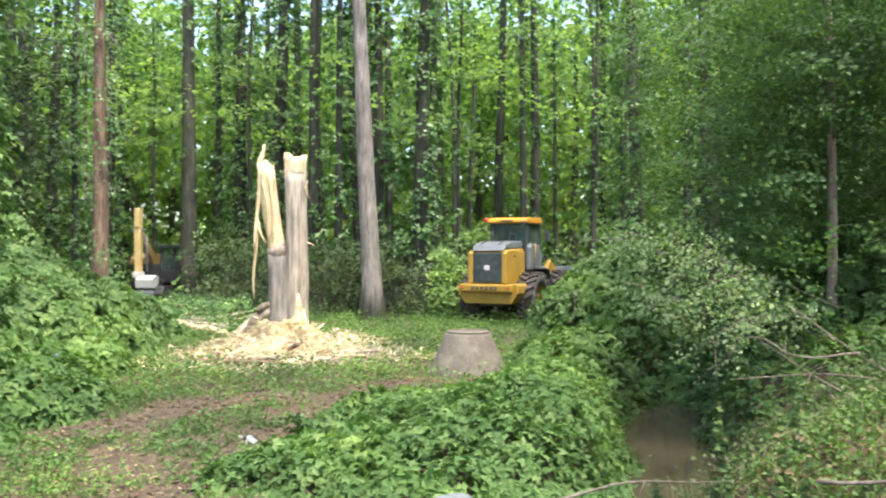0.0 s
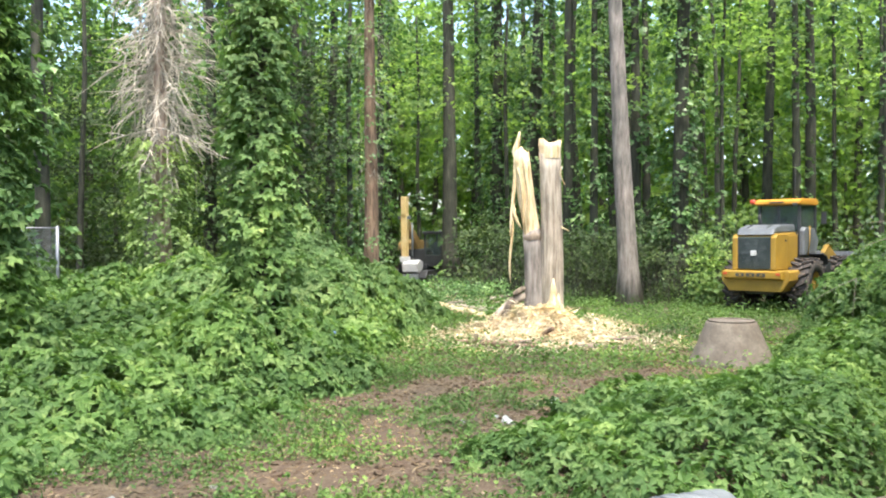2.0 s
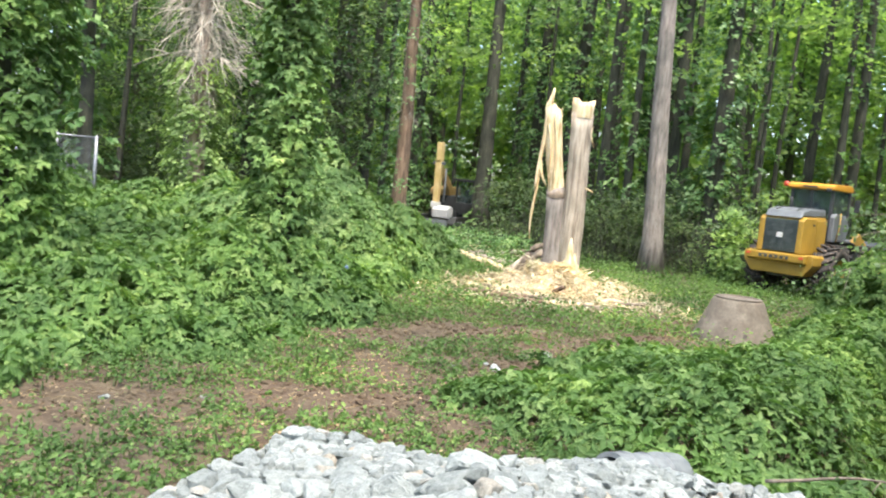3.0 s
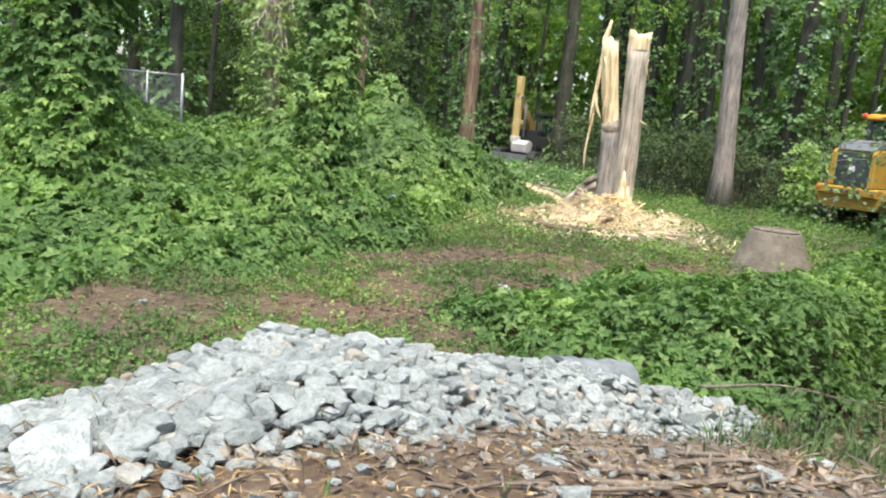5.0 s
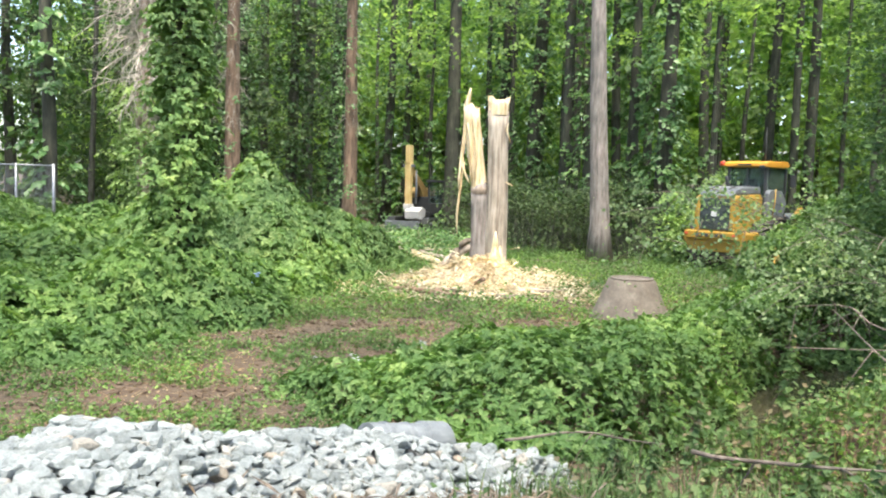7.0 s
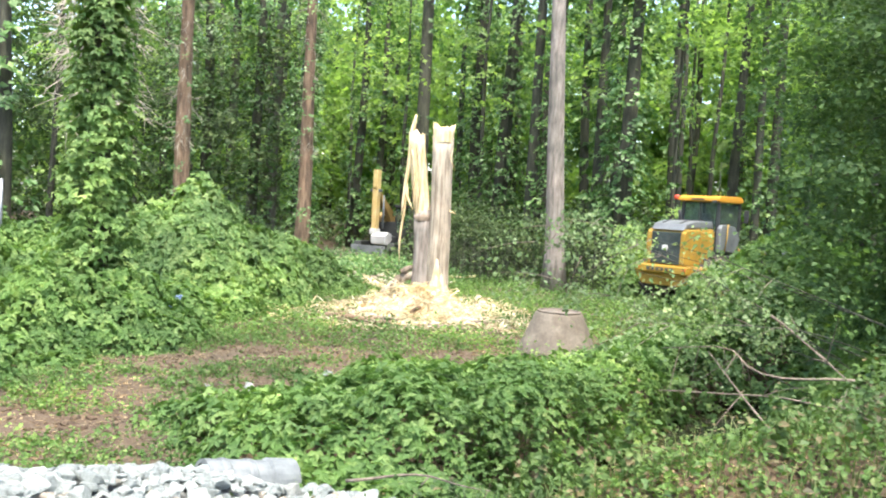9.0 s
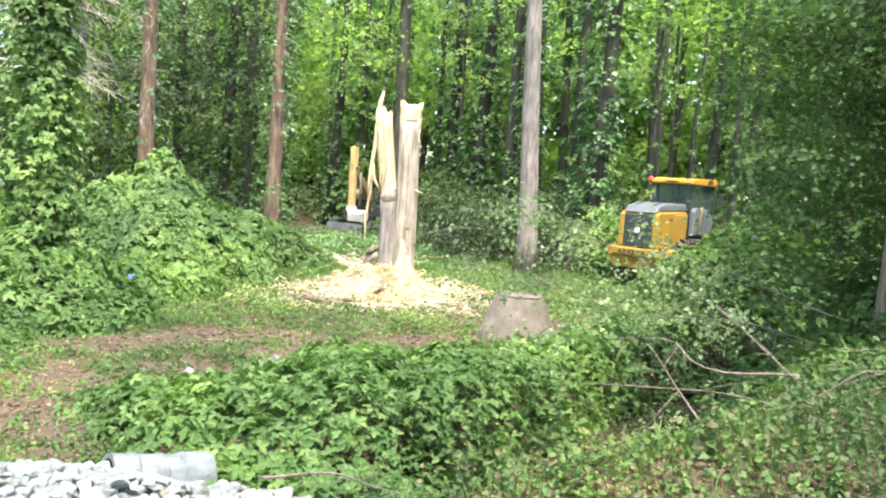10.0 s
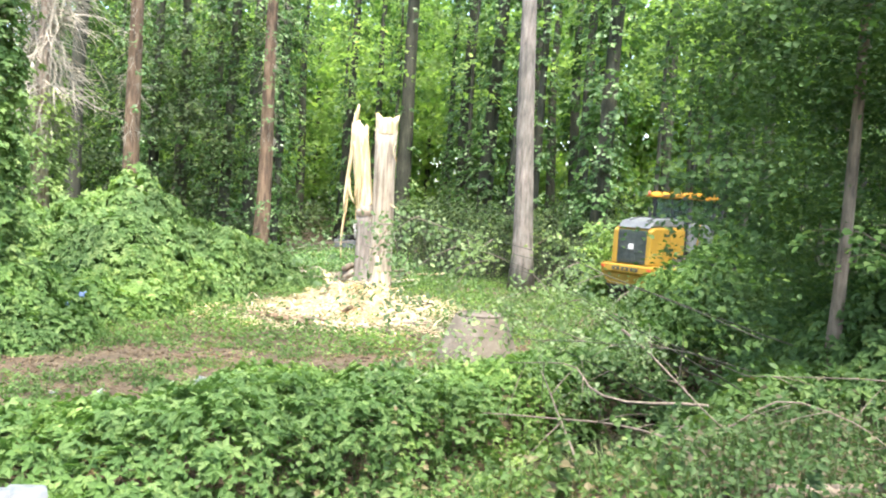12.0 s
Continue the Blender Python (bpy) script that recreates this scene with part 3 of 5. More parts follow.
def bare(x, y):
    """1 on scraped soil, 0 where low weeds grow."""
    b = np.zeros(np.shape(x))
    for cx, cy, a, b1, b2 in ((-3.9, 12.1, 56, 2.9, 0.85), (-3.1, 7.7, 20, 1.5, 0.7), (-1.2, 13.9, 60, 1.2, 0.45), (-3.6, 18.6, 0, 3.0, 2.2), (-2.0, 10.6, 70, 1.3, 0.5)):
        c, s = math.cos(radians(a)), math.sin(radians(a))
        u, v = (x - cx) * c + (y - cy) * s, -(x - cx) * s + (y - cy) * c
        b = np.maximum(b, np.clip(1.3 - (u / b1) ** 2 - (v / b2) ** 2 + 0.5 * vnoise(x, y, 1.6, 12), 0, 1))
    return np.maximum(b, 0.9 * sstep(5.9, 5.2, y) * sstep(-1.8, -1.0, x) * sstep(7.0, 4.0, x))


def scatter(name, box, density, size, mat, label, category, weight, height=0.1, shape="kite", tilt=0.5, per=1):
    (x0, x1), (y0, y1) = box
    n = int((x1 - x0) * (y1 - y0) * density)
    x, y = rng.uniform(x0, x1, n), rng.uniform(y0, y1, n)
    ok = rng.uniform(0, 1, n) < weight(x, y)
    x, y = x[ok], y[ok]
    z = ground_z(x, y) + rng.exponential(height, len(x)) + 0.012
    nr = np.stack([0 * x, 0 * x, 1 + 0 * x], -1)
    p = np.stack([x, y, z], -1)
    if per > 1:
        p, nr = sprays(p, nr, per, 0.10)
        p[:, 2] = np.maximum(p[:, 2], ground_z(p[:, 0], p[:, 1]) + 0.012)
    me = leaf_mesh(name, p, nr, size * rng.uniform(0.5, 1.5, len(p)), mat, shape=shape, droop=0.2, jitter=tilt)
    return tagged(part(name, me), label, category, kind="stuff")


patchy = lambda x, y: np.clip(0.85 + 0.9 * vnoise(x, y, 0.55, 13) + 0.9 * vnoise(x, y, 2.1, 14), 0.05, 1)
in_clearing = lambda x, y: sstep(-11, -8.5, x) * sstep(4.3, 3.2, x - 0.06 * y) * ((y > 5.4) | (x < -2.4))
scatter("low_weeds", ((-11, 6), (1.0, 14.5)), 190, 0.044, M_KUDZU, "low green weeds over the cleared ground", "weeds", lambda x, y: (1 - bare(x, y)) * patchy(x, y) * in_clearing(x, y) * (creek_gap(x, y) > 0.8), 0.05, per=6)
scatter("low_weeds", ((-13, 9), (14.5, 31)), 400, 0.062, M_KUDZU, "low green weeds towards the woods", "weeds", lambda x, y: (1 - bare(x, y)) * np.clip(patchy(x, y) + 0.3, 0, 1) * (creek_gap(x, y) > 0.8), 0.1)
scatter("leaf_litter", ((-9, 4), (5.5, 24)), 300, 0.035, M_LITTER, "dry brown leaf litter and shreds", "leaf litter", lambda x, y: 0.4 - 0.15 * bare(x, y), 0.012, shape="kite", tilt=0.3)
scatter("straw", ((-9, 3), (5.5, 20)), 320, 0.10, M_LITTER, "dry straw and torn stems on the cleared soil", "straw", lambda x, y: 0.5 - 0.1 * bare(x, y), 0.012, shape="straw", tilt=0.15)
bank_w = lambda x, y: sstep(3.6, 5.2, y) * sstep(0.9, 2.3, x + 0.3 * (y - 5)) * (creek_gap(x, y) > 0.75)
scatter("bank_weeds", ((1.2, 10), (3.3, 11)), 620, 0.05, M_WEED, "yellow-green weeds and seedlings on the bank", "weeds", lambda x, y: bank_w(x, y) * np.clip(patchy(x, y) - 0.1, 0.05, 1), 0.12)
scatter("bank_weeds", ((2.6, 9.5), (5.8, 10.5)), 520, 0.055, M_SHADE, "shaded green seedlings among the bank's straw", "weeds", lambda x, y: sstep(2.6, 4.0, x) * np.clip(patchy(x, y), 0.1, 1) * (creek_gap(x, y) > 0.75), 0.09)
scatter("leaf_litter", ((-1, 10), (1.0, 10)), 520, 0.026, M_LITTER, "pale dry litter on the bank", "leaf litter", lambda x, y: 0.15 + 0.5 * sstep(0.5, 2.5, x), 0.012, shape="kite", tilt=0.4)
scatter("straw", ((-1, 10), (1.0, 9)), 620, 0.062, M_LITTER, "dry straw and shredded stems on the bank", "straw", lambda x, y: 0.2 + 0.6 * sstep(0.2, 2.0, x), 0.016, shape="straw", tilt=0.2)

scatter("wood_debris", ((-1, 5), (1.2, 6.0)), 110, 0.19, M_STICK, "dark broken sticks and bark shreds on the bank", "debris", lambda x, y: 0.3 + 0.5 * sstep(0.0, 1.5, x), 0.02, shape="straw", tilt=0.2)
scatter("bark_shreds", ((-1, 5), (1.2, 6.0)), 160, 0.07, M_STEM, "brown bark pieces and clods on the bank", "debris", lambda x, y: np.clip(0.5 + vnoise(x, y, 1.7, 19), 0.1, 1), 0.01, shape="kite", tilt=0.5)


scatter("straw", ((-1.5, 6), (1.0, 6.2)), 640, 0.085, M_LITTER, "pale dry straw and split stems strewn on the bank", "straw", lambda x, y: np.clip(0.45 + 0.9 * vnoise(x, y, 1.3, 27), 0.08, 1), 0.02, shape="straw", tilt=0.25)


def blades(name, n, box, h, mat, label, category, weight):
    """Thin upright stalks and grass blades."""
    (x0, x1), (y0, y1) = box
    x, y = rng.uniform(x0, x1, n), rng.uniform(y0, y1, n)
    ok = rng.uniform(0, 1, n) < weight(x, y)
    x, y = x[ok], y[ok]
    n = len(x)
    p0 = np.stack([x, y, ground_z(x, y) - 0.01], -1)
    a = rng.uniform(0, 6.283, n)
    hh = h * rng.uniform(0.4, 1.3, n)
    lean = np.stack([np.cos(a), np.sin(a), 0 * a], -1) * (hh * rng.uniform(0.1, 0.8, n))[:, None]
    wd = np.stack([-np.sin(a), np.cos(a), 0 * a], -1) * 0.006
    up = np.array([0, 0, 1.0]) * hh[:, None]
    v = np.stack([p0 - wd, p0 + wd, p0 + lean * 0.35 + up * 0.6 + wd * 0.8, p0 + lean * 0.35 + up * 0.6 - wd * 0.8, p0 + lean + up * 0.95], 1)
    f = np.arange(n)[:, None, None] * 5 + np.array([(0, 1, 2), (0, 2, 3), (3, 2, 4)])[None]
    return tagged(part(name, mesh_of(name, v.reshape(-1, 3), f.reshape(-1, 3), mat)), label, category, kind="stuff")


blades("grass", 17000, ((-9, 3), (2, 22)), 0.16, M_WEED, "thin pale grass on the clearing", "grass", lambda x, y: (1 - bare(x, y)) * patchy(x, y))
blades("dry_stalks", 12000, ((1.0, 9), (3.0, 10.5)), 0.28, M_WEED, "dry stalks and grass on the bank", "grass", lambda x, y: bank_w(x, y))

blades("brush", 900, ((-8, 1), (28.3, 31.5)), 2.2, M_DARK, "thin upright brown brush stems under the pine", "brush", lambda x, y: 1 + 0 * x)

# ---- rock pile ----
w = Mat("quarry_stone", 0.85)
oi = w.t.nodes.new("ShaderNodeObjectInfo")
n1, n2 = w.noise(6.0, 5, 0.65), w.noise(26, 4, 0.6)
c = w.ramp(oi.outputs["Random"], [(0.0, (0.205, 0.225, 0.205)), (0.4, (0.27, 0.292, 0.268)), (0.9, (0.355, 0.378, 0.345)), (0.96, (0.38, 0.36, 0.30)), (1.0, (0.31, 0.25, 0.175))])
c = w.mix(1.0, c, w.ramp(n1, [(0.3, (0.5, 0.53, 0.54)), (0.48, (0.92, 0.94, 0.94)), (0.65, (1.15, 1.15, 1.15))]), "MULTIPLY")
w.colour(w.mix(w.ramp(n2, [(0.5, (0, 0, 0)), (0.8, (0.5, 0.5, 0.5))]), c, (0.39, 0.41, 0.385)))
w.bump(w.mix(0.5, n1, n2), 0.9, 0.05)
M_STONE = w.m


def rock_mesh(seed, flat=0.7, worn=0.0):
    """An angular broken stone about 1 across, resting near its middle."""
    r = random.Random(seed)
    bm = bmesh.new()
    for _ in range(16):
        d = Vector((r.uniform(-1, 1), r.uniform(-1, 1), r.uniform(-1, 1))).normalized()
        m = max(abs(d.x), abs(d.y), abs(d.z))
        d *= 0.5 * (0.65 + 0.35 / m) * r.uniform(0.85, 1.05)
        bm.verts.new((d.x, d.y * 0.85, d.z * flat))
    res = bmesh.ops.convex_hull(bm, input=bm.verts)
    bmesh.ops.delete(bm, geom=list({g for g in res["geom_interior"] + res["geom_unused"] if isinstance(g, bmesh.types.BMVert)}), context="VERTS")
    if worn:
        bmesh.ops.dissolve_limit(bm, angle_limit=0.25, verts=bm.verts, edges=bm.edges)
        bmesh.ops.bevel(bm, geom=list(bm.edges), offset=worn, segments=1, affect="EDGES", clamp_overlap=True)
        for vv in bm.verts:
            vv.co *= r.uniform(0.965, 1.03)
    me = bpy.data.meshes.new("rock")
    bm.to_mesh(me)
    bm.free()
    me.materials.append(M_STONE)
    return me


ROCKS = [rock_mesh(s, 0.5 + 0.05 * (s % 6)) for s in range(14)]
WORN_ROCKS = [rock_mesh(s + 40, 0.55 + 0.05 * (s % 6), 0.035) for s in range(16)]
PILE = [(-2.85, 1.8), (-3.1, 3.0), (-3.05, 4.2), (-2.85, 5.2), (-2.3, 6.0), (-0.6, 6.75), (0.6, 7.1), (1.4, 7.15), (1.6, 6.75), (1.25, 6.0), (0.72, 5.2), (0.45, 4.5), (0.15, 3.1), (-0.45, 1.8), (-1.0, 1.1), (-2.2, 1.1)]


def pile_in(x, y):
    """Distance inside the pile's outline; below 0 outside."""
    d, inside = np.full(np.shape(x), 1e9), np.zeros(np.shape(x), bool)
    for (ax, ay), (bx, by) in zip(PILE, PILE[1:] + PILE[:1]):
        t = np.clip(((x - ax) * (bx - ax) + (y - ay) * (by - ay)) / ((bx - ax) ** 2 + (by - ay) ** 2), 0, 1)
        d = np.minimum(d, np.hypot(x - ax - t * (bx - ax), y - ay - t * (by - ay)))
        inside ^= ((ay > y) != (by > y)) & (x < (bx - ax) * (y - ay) / (by - ay + 1e-12) + ax)
    return np.where(inside, d, -d)


def pile_z(x, y):
    d = np.clip(pile_in(x, y), 0, None)
    g = ground_z(x, y)
    body = 0.38 * np.clip(d / 0.8, 0, 1) ** 0.8
    crest = np.clip(0.55 + 0.26 * (x + 2) * sstep(5.5, 3.5, y) - 0.3 * sstep(5.0, 6.0, y) - g, 0.08, None) * np.clip(d / 0.5, 0, 1) ** 0.8
    w = sstep(-0.2, -1.2, x)
    return g + body * (1 - w) + crest * w + 0.05 * vnoise(x, y, 1.4, 15) - 0.02


pile = thing("rock_pile", Matrix.Translation((0, 0, 0)), "pile of angular pale blue-grey quarry stones on the bank", "rock pile")
# the bed of smaller stones under the large ones
bed, spots, taken = [], [], np.zeros((2000, 3))
rr = random.Random(5)
for _ in range(22000):
    x, y = rr.uniform(-4, 2.2), rr.uniform(0.9, 7.4)
    d = float(pile_in(np.array(x), np.array(y)))
    if d < 0.02:
        continue
    big = rr.random()
    s = (0.09 + 0.145 * rr.random() ** 1.5) * (1.0 + (x < -0.5) * (y < 4.5) * (0.3 + 0.9 * rr.random() ** 2)) * (0.85 if d < 0.2 else 1.0)
    k = len(spots)
    if k < 1900 and (k == 0 or bool(np.all((taken[:k, 0] - x) ** 2 + (taken[:k, 1] - y) ** 2 > (0.27 * (s + taken[:k, 2])) ** 2))):
        taken[k] = (x, y, s)
        spots.append((x, y, s))
    elif len(bed) < 2600 and rr.random() < 0.6:
        bed.append((x, y, rr.uniform(0.07, 0.16)))


def stone_pose(x, y, z, s):
    return Matrix.LocRotScale((x, y, z), Euler((rr.uniform(-0.4, 0.4), rr.uniform(-0.4, 0.4), rr.uniform(0, 6.28))), (s * rr.uniform(0.9, 1.3), s, s * rr.uniform(0.8, 1.15)))


spots.sort(key=lambda p: -p[1] * 0 + p[2], reverse=True)
joined = []
for k, (x, y, s) in enumerate(spots + bed):
    m = stone_pose(x, y, float(pile_z(x, y)) + (0.0 if k < len(spots) else -0.025), s)
    me = WORN_ROCKS[rr.randrange(16)] if k < 300 else ROCKS[rr.randrange(len(ROCKS))]
    if k < 300:
        ob = part("rock", me, parent=pile)
        ob.matrix_basis = m
    else:
        v = np.array([m @ vv.co for vv in me.vertices])
        joined.append((v, np.array([p.vertices[:] for p in me.polygons])))
w = M_STONE.copy()
w.name = "quarry_stone_small"
for nd in w.node_tree.nodes:
    if nd.bl_idname == "ShaderNodeObjectInfo":
        g = w.node_tree.nodes.new("ShaderNodeNewGeometry")
        for l in list(nd.outputs["Random"].links):
            w.node_tree.links.new(g.outputs["Random Per Island"], l.to_socket)
    if nd.bl_idname == "ShaderNodeTexNoise":
        nd.inputs["Scale"].default_value *= 4.0
M_STONE_SMALL = w
v, f = join(joined)
tagged(part("stone_bed", mesh_of("stone_bed", v, f, M_STONE_SMALL), parent=pile), "smaller stones filling the pile", kind="stuff")


def loose_rock(x, y, s, label="loose pale stone lying on the soil"):
    ob = part("stone", ROCKS[rr.randrange(len(ROCKS))])
    ob.matrix_world = stone_pose(x, y, float(ground_z(x, y)) - s * 0.02, s)
    return tagged(ob, label, "stone", "loose stones")


for x, y, s in ((-2.05, 11.75, 0.30), (-2.3, 11.5, 0.16), (-2.4, 10.3, 0.24), (-2.6, 10.5, 0.12), (-2.9, 10.0, 0.10), (1.25, 4.3, 0.16), (1.7, 4.5, 0.2), (1.4, 3.6, 0.14), (2.2, 4.7, 0.12),
                (2.0, 3.9, 0.18), (1.0, 3.2, 0.15), (2.6, 4.2, 0.26), (1.6, 3.1, 0.2), (2.45, 3.6, 0.17), (1.2, 2.6, 0.22), (3.0, 4.9, 0.1), (2.1, 5.0, 0.14), (0.9, 2.3, 0.12), (1.9, 2.7, 0.13), (2.9, 3.9, 0.12),
                (1.5, 4.9, 0.12), (0.9, 3.7, 0.13), (2.3, 3.2, 0.1), (2.2, 3.05, 0.3), (1.55, 2.75, 0.24), (1.0, 2.95, 0.2), (0.75, 3.35, 0.22), (1.75, 3.75, 0.2), (2.6, 3.3, 0.2), (1.3, 3.45, 0.12), (2.0, 4.35, 0.24), (3.1, 4.3, 0.16), (2.7, 4.7, 0.18), (1.85, 3.35, 0.14), (1.15, 3.9, 0.17), (-5.3, 6.3, 0.16), (-6.2, 6.6, 0.14), (-4.6, 7.0, 0.12)):
    loose_rock(x, y, s)

w = Mat("stone_dust", 0.95)
n1 = w.noise(30.0, 5, 0.7)
w.colour(w.ramp(n1, [(0.3, (0.10, 0.105, 0.102)), (0.5, (0.19, 0.20, 0.195)), (0.7, (0.30, 0.31, 0.30))]))
w.bump(n1, 0.9, 0.04)
M_DUST = w.m
# the heap's core, and grit washed on to the bank
kx, ky = np.meshgrid(np.linspace(-3.4, 2.3, 80), np.linspace(0.8, 7.5, 90), indexing="ij")
kz = np.where(pile_in(kx, ky) > 0.05, pile_z(kx, ky) - 0.085, ground_z(kx, ky) - 0.08)
i, j = np.meshgrid(np.arange(79), np.arange(89), indexing="ij")
q = i * 90 + j
part("core", mesh_of("core", np.stack([kx, ky, kz], -1).reshape(-1, 3), np.stack([q, q + 90, q + 91, q + 1], -1).reshape(-1, 4), M_DUST, True), parent=pile)["kind"] = "stuff"
grit = []
for _ in range(2200):
    x, y = rr.uniform(-0.6, 4.4), rr.uniform(1.2, 5.9)
    if float(pile_in(np.array(x), np.array(y))) > 0 or rr.random() > 1.0 - 0.2 * max(0, x - 0.5):
        continue
    sz = 0.02 + 0.06 * rr.random() ** 2.5
    m = stone_pose(x, y, float(ground_z(x, y)) + sz * 0.2, sz)
    me = ROCKS[rr.randrange(len(ROCKS))]
    grit.append((np.array([m @ vv.co for vv in me.vertices]), np.array([p.vertices[:] for p in me.polygons])))
v, f = join(grit)
tagged(part("grit", mesh_of("grit", v, f, M_STONE_SMALL)), "small stones and grit strewn over the bank", "grit", kind="stuff")

clods = []
while len(clods) < 900:
    x, y = rr.uniform(-7, 0.5), rr.uniform(6.5, 18)
    if rr.random() > float(bare(np.array(x), np.array(y))):
        continue
    sz = 0.03 + 0.10 * rr.random() ** 2.5
    m = stone_pose(x, y, float(ground_z(x, y)) + sz * 0.1, sz)
    me = ROCKS[rr.randrange(len(ROCKS))]
    clods.append((np.array([m @ vv.co for vv in me.vertices]), np.array([p.vertices[:] for p in me.polygons])))
v, f = join(clods)
tagged(part("clods", mesh_of("clods", v, f, M_SOIL)), "turned brown clods of earth on the scraped soil", "clods", kind="stuff")

# ---- drain pipe beside the pile ----
w = Mat("grey_pipe", 0.6)
n1 = w.noise(5, 4, 0.6)
w.colour(w.ramp(n1, [(0.35, (0.085, 0.095, 0.095)), (0.65, (0.17, 0.185, 0.18))]))
M_PIPE = w.m
pd = Vector((0.52, 0.84, -0.17)).normalized()
pbase = Vector((-0.48, 6.15, 0.26))
prof = [(0.36, 0.21), (0.50, 0.21), (0.52, 0.222), (0.56, 0.222), (0.58, 0.21), (0.74, 0.21), (0.76, 0.222), (0.80, 0.222), (0.82, 0.21), (0.95, 0.21), (0.97, 0.235), (1.22, 0.235), (1.22, 0.19), (0.9, 0.17), (0.36, 0.17)]
bm = bmesh.new()
rings = [[bm.verts.new((r * math.cos(a * math.tau / 28), r * math.sin(a * math.tau / 28), z)) for a in range(28)] for z, r in prof]
for a, b in zip(rings, rings[1:] + rings[:1]):
    for i in range(28):
        bm.faces.new((a[i], a[(i + 1) % 28], b[(i + 1) % 28], b[i]))
pipe = part("drain_pipe", bm, M_PIPE)
pipe.matrix_world = Matrix.Translation(pbase) @ pd.to_track_quat("Z", "Y").to_matrix().to_4x4()
tagged(pipe, "grey drain pipe end lying beside the rock pile", "drain pipe")

# ---- concrete manhole cone ----
w = Mat("cast_concrete", 0.9)
n1, n2, n3 = w.noise(3, 5, 0.65), w.noise(22, 5, 0.65), w.noise(4, 4, 0.6, (1, 1, 0.15))
c = w.ramp(n1, [(0.3, (0.085, 0.071, 0.052)), (0.55, (0.145, 0.122, 0.092)), (0.75, (0.23, 0.20, 0.155))])
c = w.mix(w.ramp(n3, [(0.5, (0, 0, 0)), (0.7, (0.55, 0.55, 0.55))]), c, (0.10, 0.075, 0.05))
w.colour(w.mix(1.0, c, w.ramp(n2, [(0.3, (0.8, 0.8, 0.8)), (0.7, (1.1, 1.1, 1.1))]), "MULTIPLY"))
w.bump(n2, 0.5, 0.012)
M_CONC = w.m
cone = thing("manhole_cone", Matrix.Translation((0.5, 16.35, float(ground_z(0.5, 16.35)))), "weathered brown-grey concrete manhole cone standing on the ground", "manhole")
bm = bmesh.new()
prof = [(-0.1, 0.80), (0.04, 0.775), (0.09, 0.745), (0.40, 0.615), (0.74, 0.475), (0.785, 0.45), (0.785, 0.34), (0.3, 0.42)]
rings = [[bm.verts.new((r * math.cos(a * math.tau / 40), r * math.sin(a * math.tau / 40), z + 0.006 * math.sin(a * 2.1))) for a in range(40)] for z, r in prof]
for a, b in zip(rings, rings[1:]):
    for i in range(40):
        bm.faces.new((a[i], a[(i + 1) % 40], b[(i + 1) % 40], b[i])).smooth = True
part("cone_body", bm, M_CONC, cone)
bm = bmesh.new()
prof = [(0.787, 0.34), (0.787, 0.425), (0.812, 0.43), (0.818, 0.42), (0.818, 0.38), (0.795, 0.365), (0.795, 0.0)]
rings = [[bm.verts.new((max(r, 0.004) * math.cos(a * math.tau / 40), max(r, 0.004) * math.sin(a * math.tau / 40), z)) for a in range(40)] for z, r in prof]
for a, b in zip(rings, rings[1:]):
    for i in range(40):
        bm.faces.new((a[i], a[(i + 1) % 40], b[(i + 1) % 40], b[i]))
part("cover_ring", bm, M_CONC, cone, "flat concrete lid and rim")

# ---- broken tree ----
SX, SY = -3.62, 20.2


def snag(path, radii, mat, seed, jag=0.25, seg=18, name="trunk"):
    """A broken stem: a tube whose upper end is torn into points."""
    v, f = tube(path, radii, seg, 0.07, seed, cap=False)
    r = random.Random(seed)
    n = len(path)
    for j in range(seg):
        v[(n - 1) * seg + j][2] += r.uniform(-0.2, 1.0) * jag
    c = np.array([path[-1]]) - np.array([[0, 0, jag * 0.6]])
    v = np.vstack([v, c])
    hi = [((n - 1) * seg + j, (n - 1) * seg + j + 1, (n - 1) * seg + (j + 2) % seg, len(v) - 1) for j in range(0, seg - 1, 2)]
    f = np.vstack([f, hi])
    return mesh_of(name, v, f, mat, True)


broken = thing("broken_tree", Matrix.Translation((SX, SY, 0)), "snapped tree with two torn stems and pale bare wood", "tree stump")
z = np.array([-0.1, 0.1, 0.3, 0.6, 1.0, 1.6, 2.4, 3.2, 4.0, 4.42])
pth = np.stack([0.02 * np.sin(z), 0 * z, z], -1)
part("trunk", snag(pth, np.array([0.52, 0.44, 0.36, 0.31, 0.295, 0.285, 0.275, 0.27, 0.265, 0.27]), M_STRIP, 3, 0.02), parent=broken)
pth2 = np.array([(-0.018, 0, 4.30), (-0.018, 0, 4.44), (-0.016, 0, 4.58), (-0.014, 0, 4.66)])
part("torn_top", snag(pth2, np.array([0.268, 0.279, 0.285, 0.28]), M_FRESH, 4, 0.15), parent=broken, label="torn pale yellow wood at the break")
pth3 = np.array([(-0.34, 0.05, -0.1), (-0.36, 0.05, 0.5), (-0.37, 0.05, 1.2), (-0.41, 0.05, 1.9), (-0.48, 0.04, 2.45)])
part("side_stem", snag(pth3, np.array([0.46, 0.35, 0.30, 0.27, 0.245]), M_PINE, 5, 0.12), parent=broken, label="side stem with brown bark")
pth4 = np.array([(-0.46, 0.04, 2.35), (-0.53, 0.02, 2.8), (-0.62, 0.02, 3.3), (-0.68, 0.0, 3.8), (-0.73, 0.0, 4.2), (-0.75, 0.0, 4.38)])
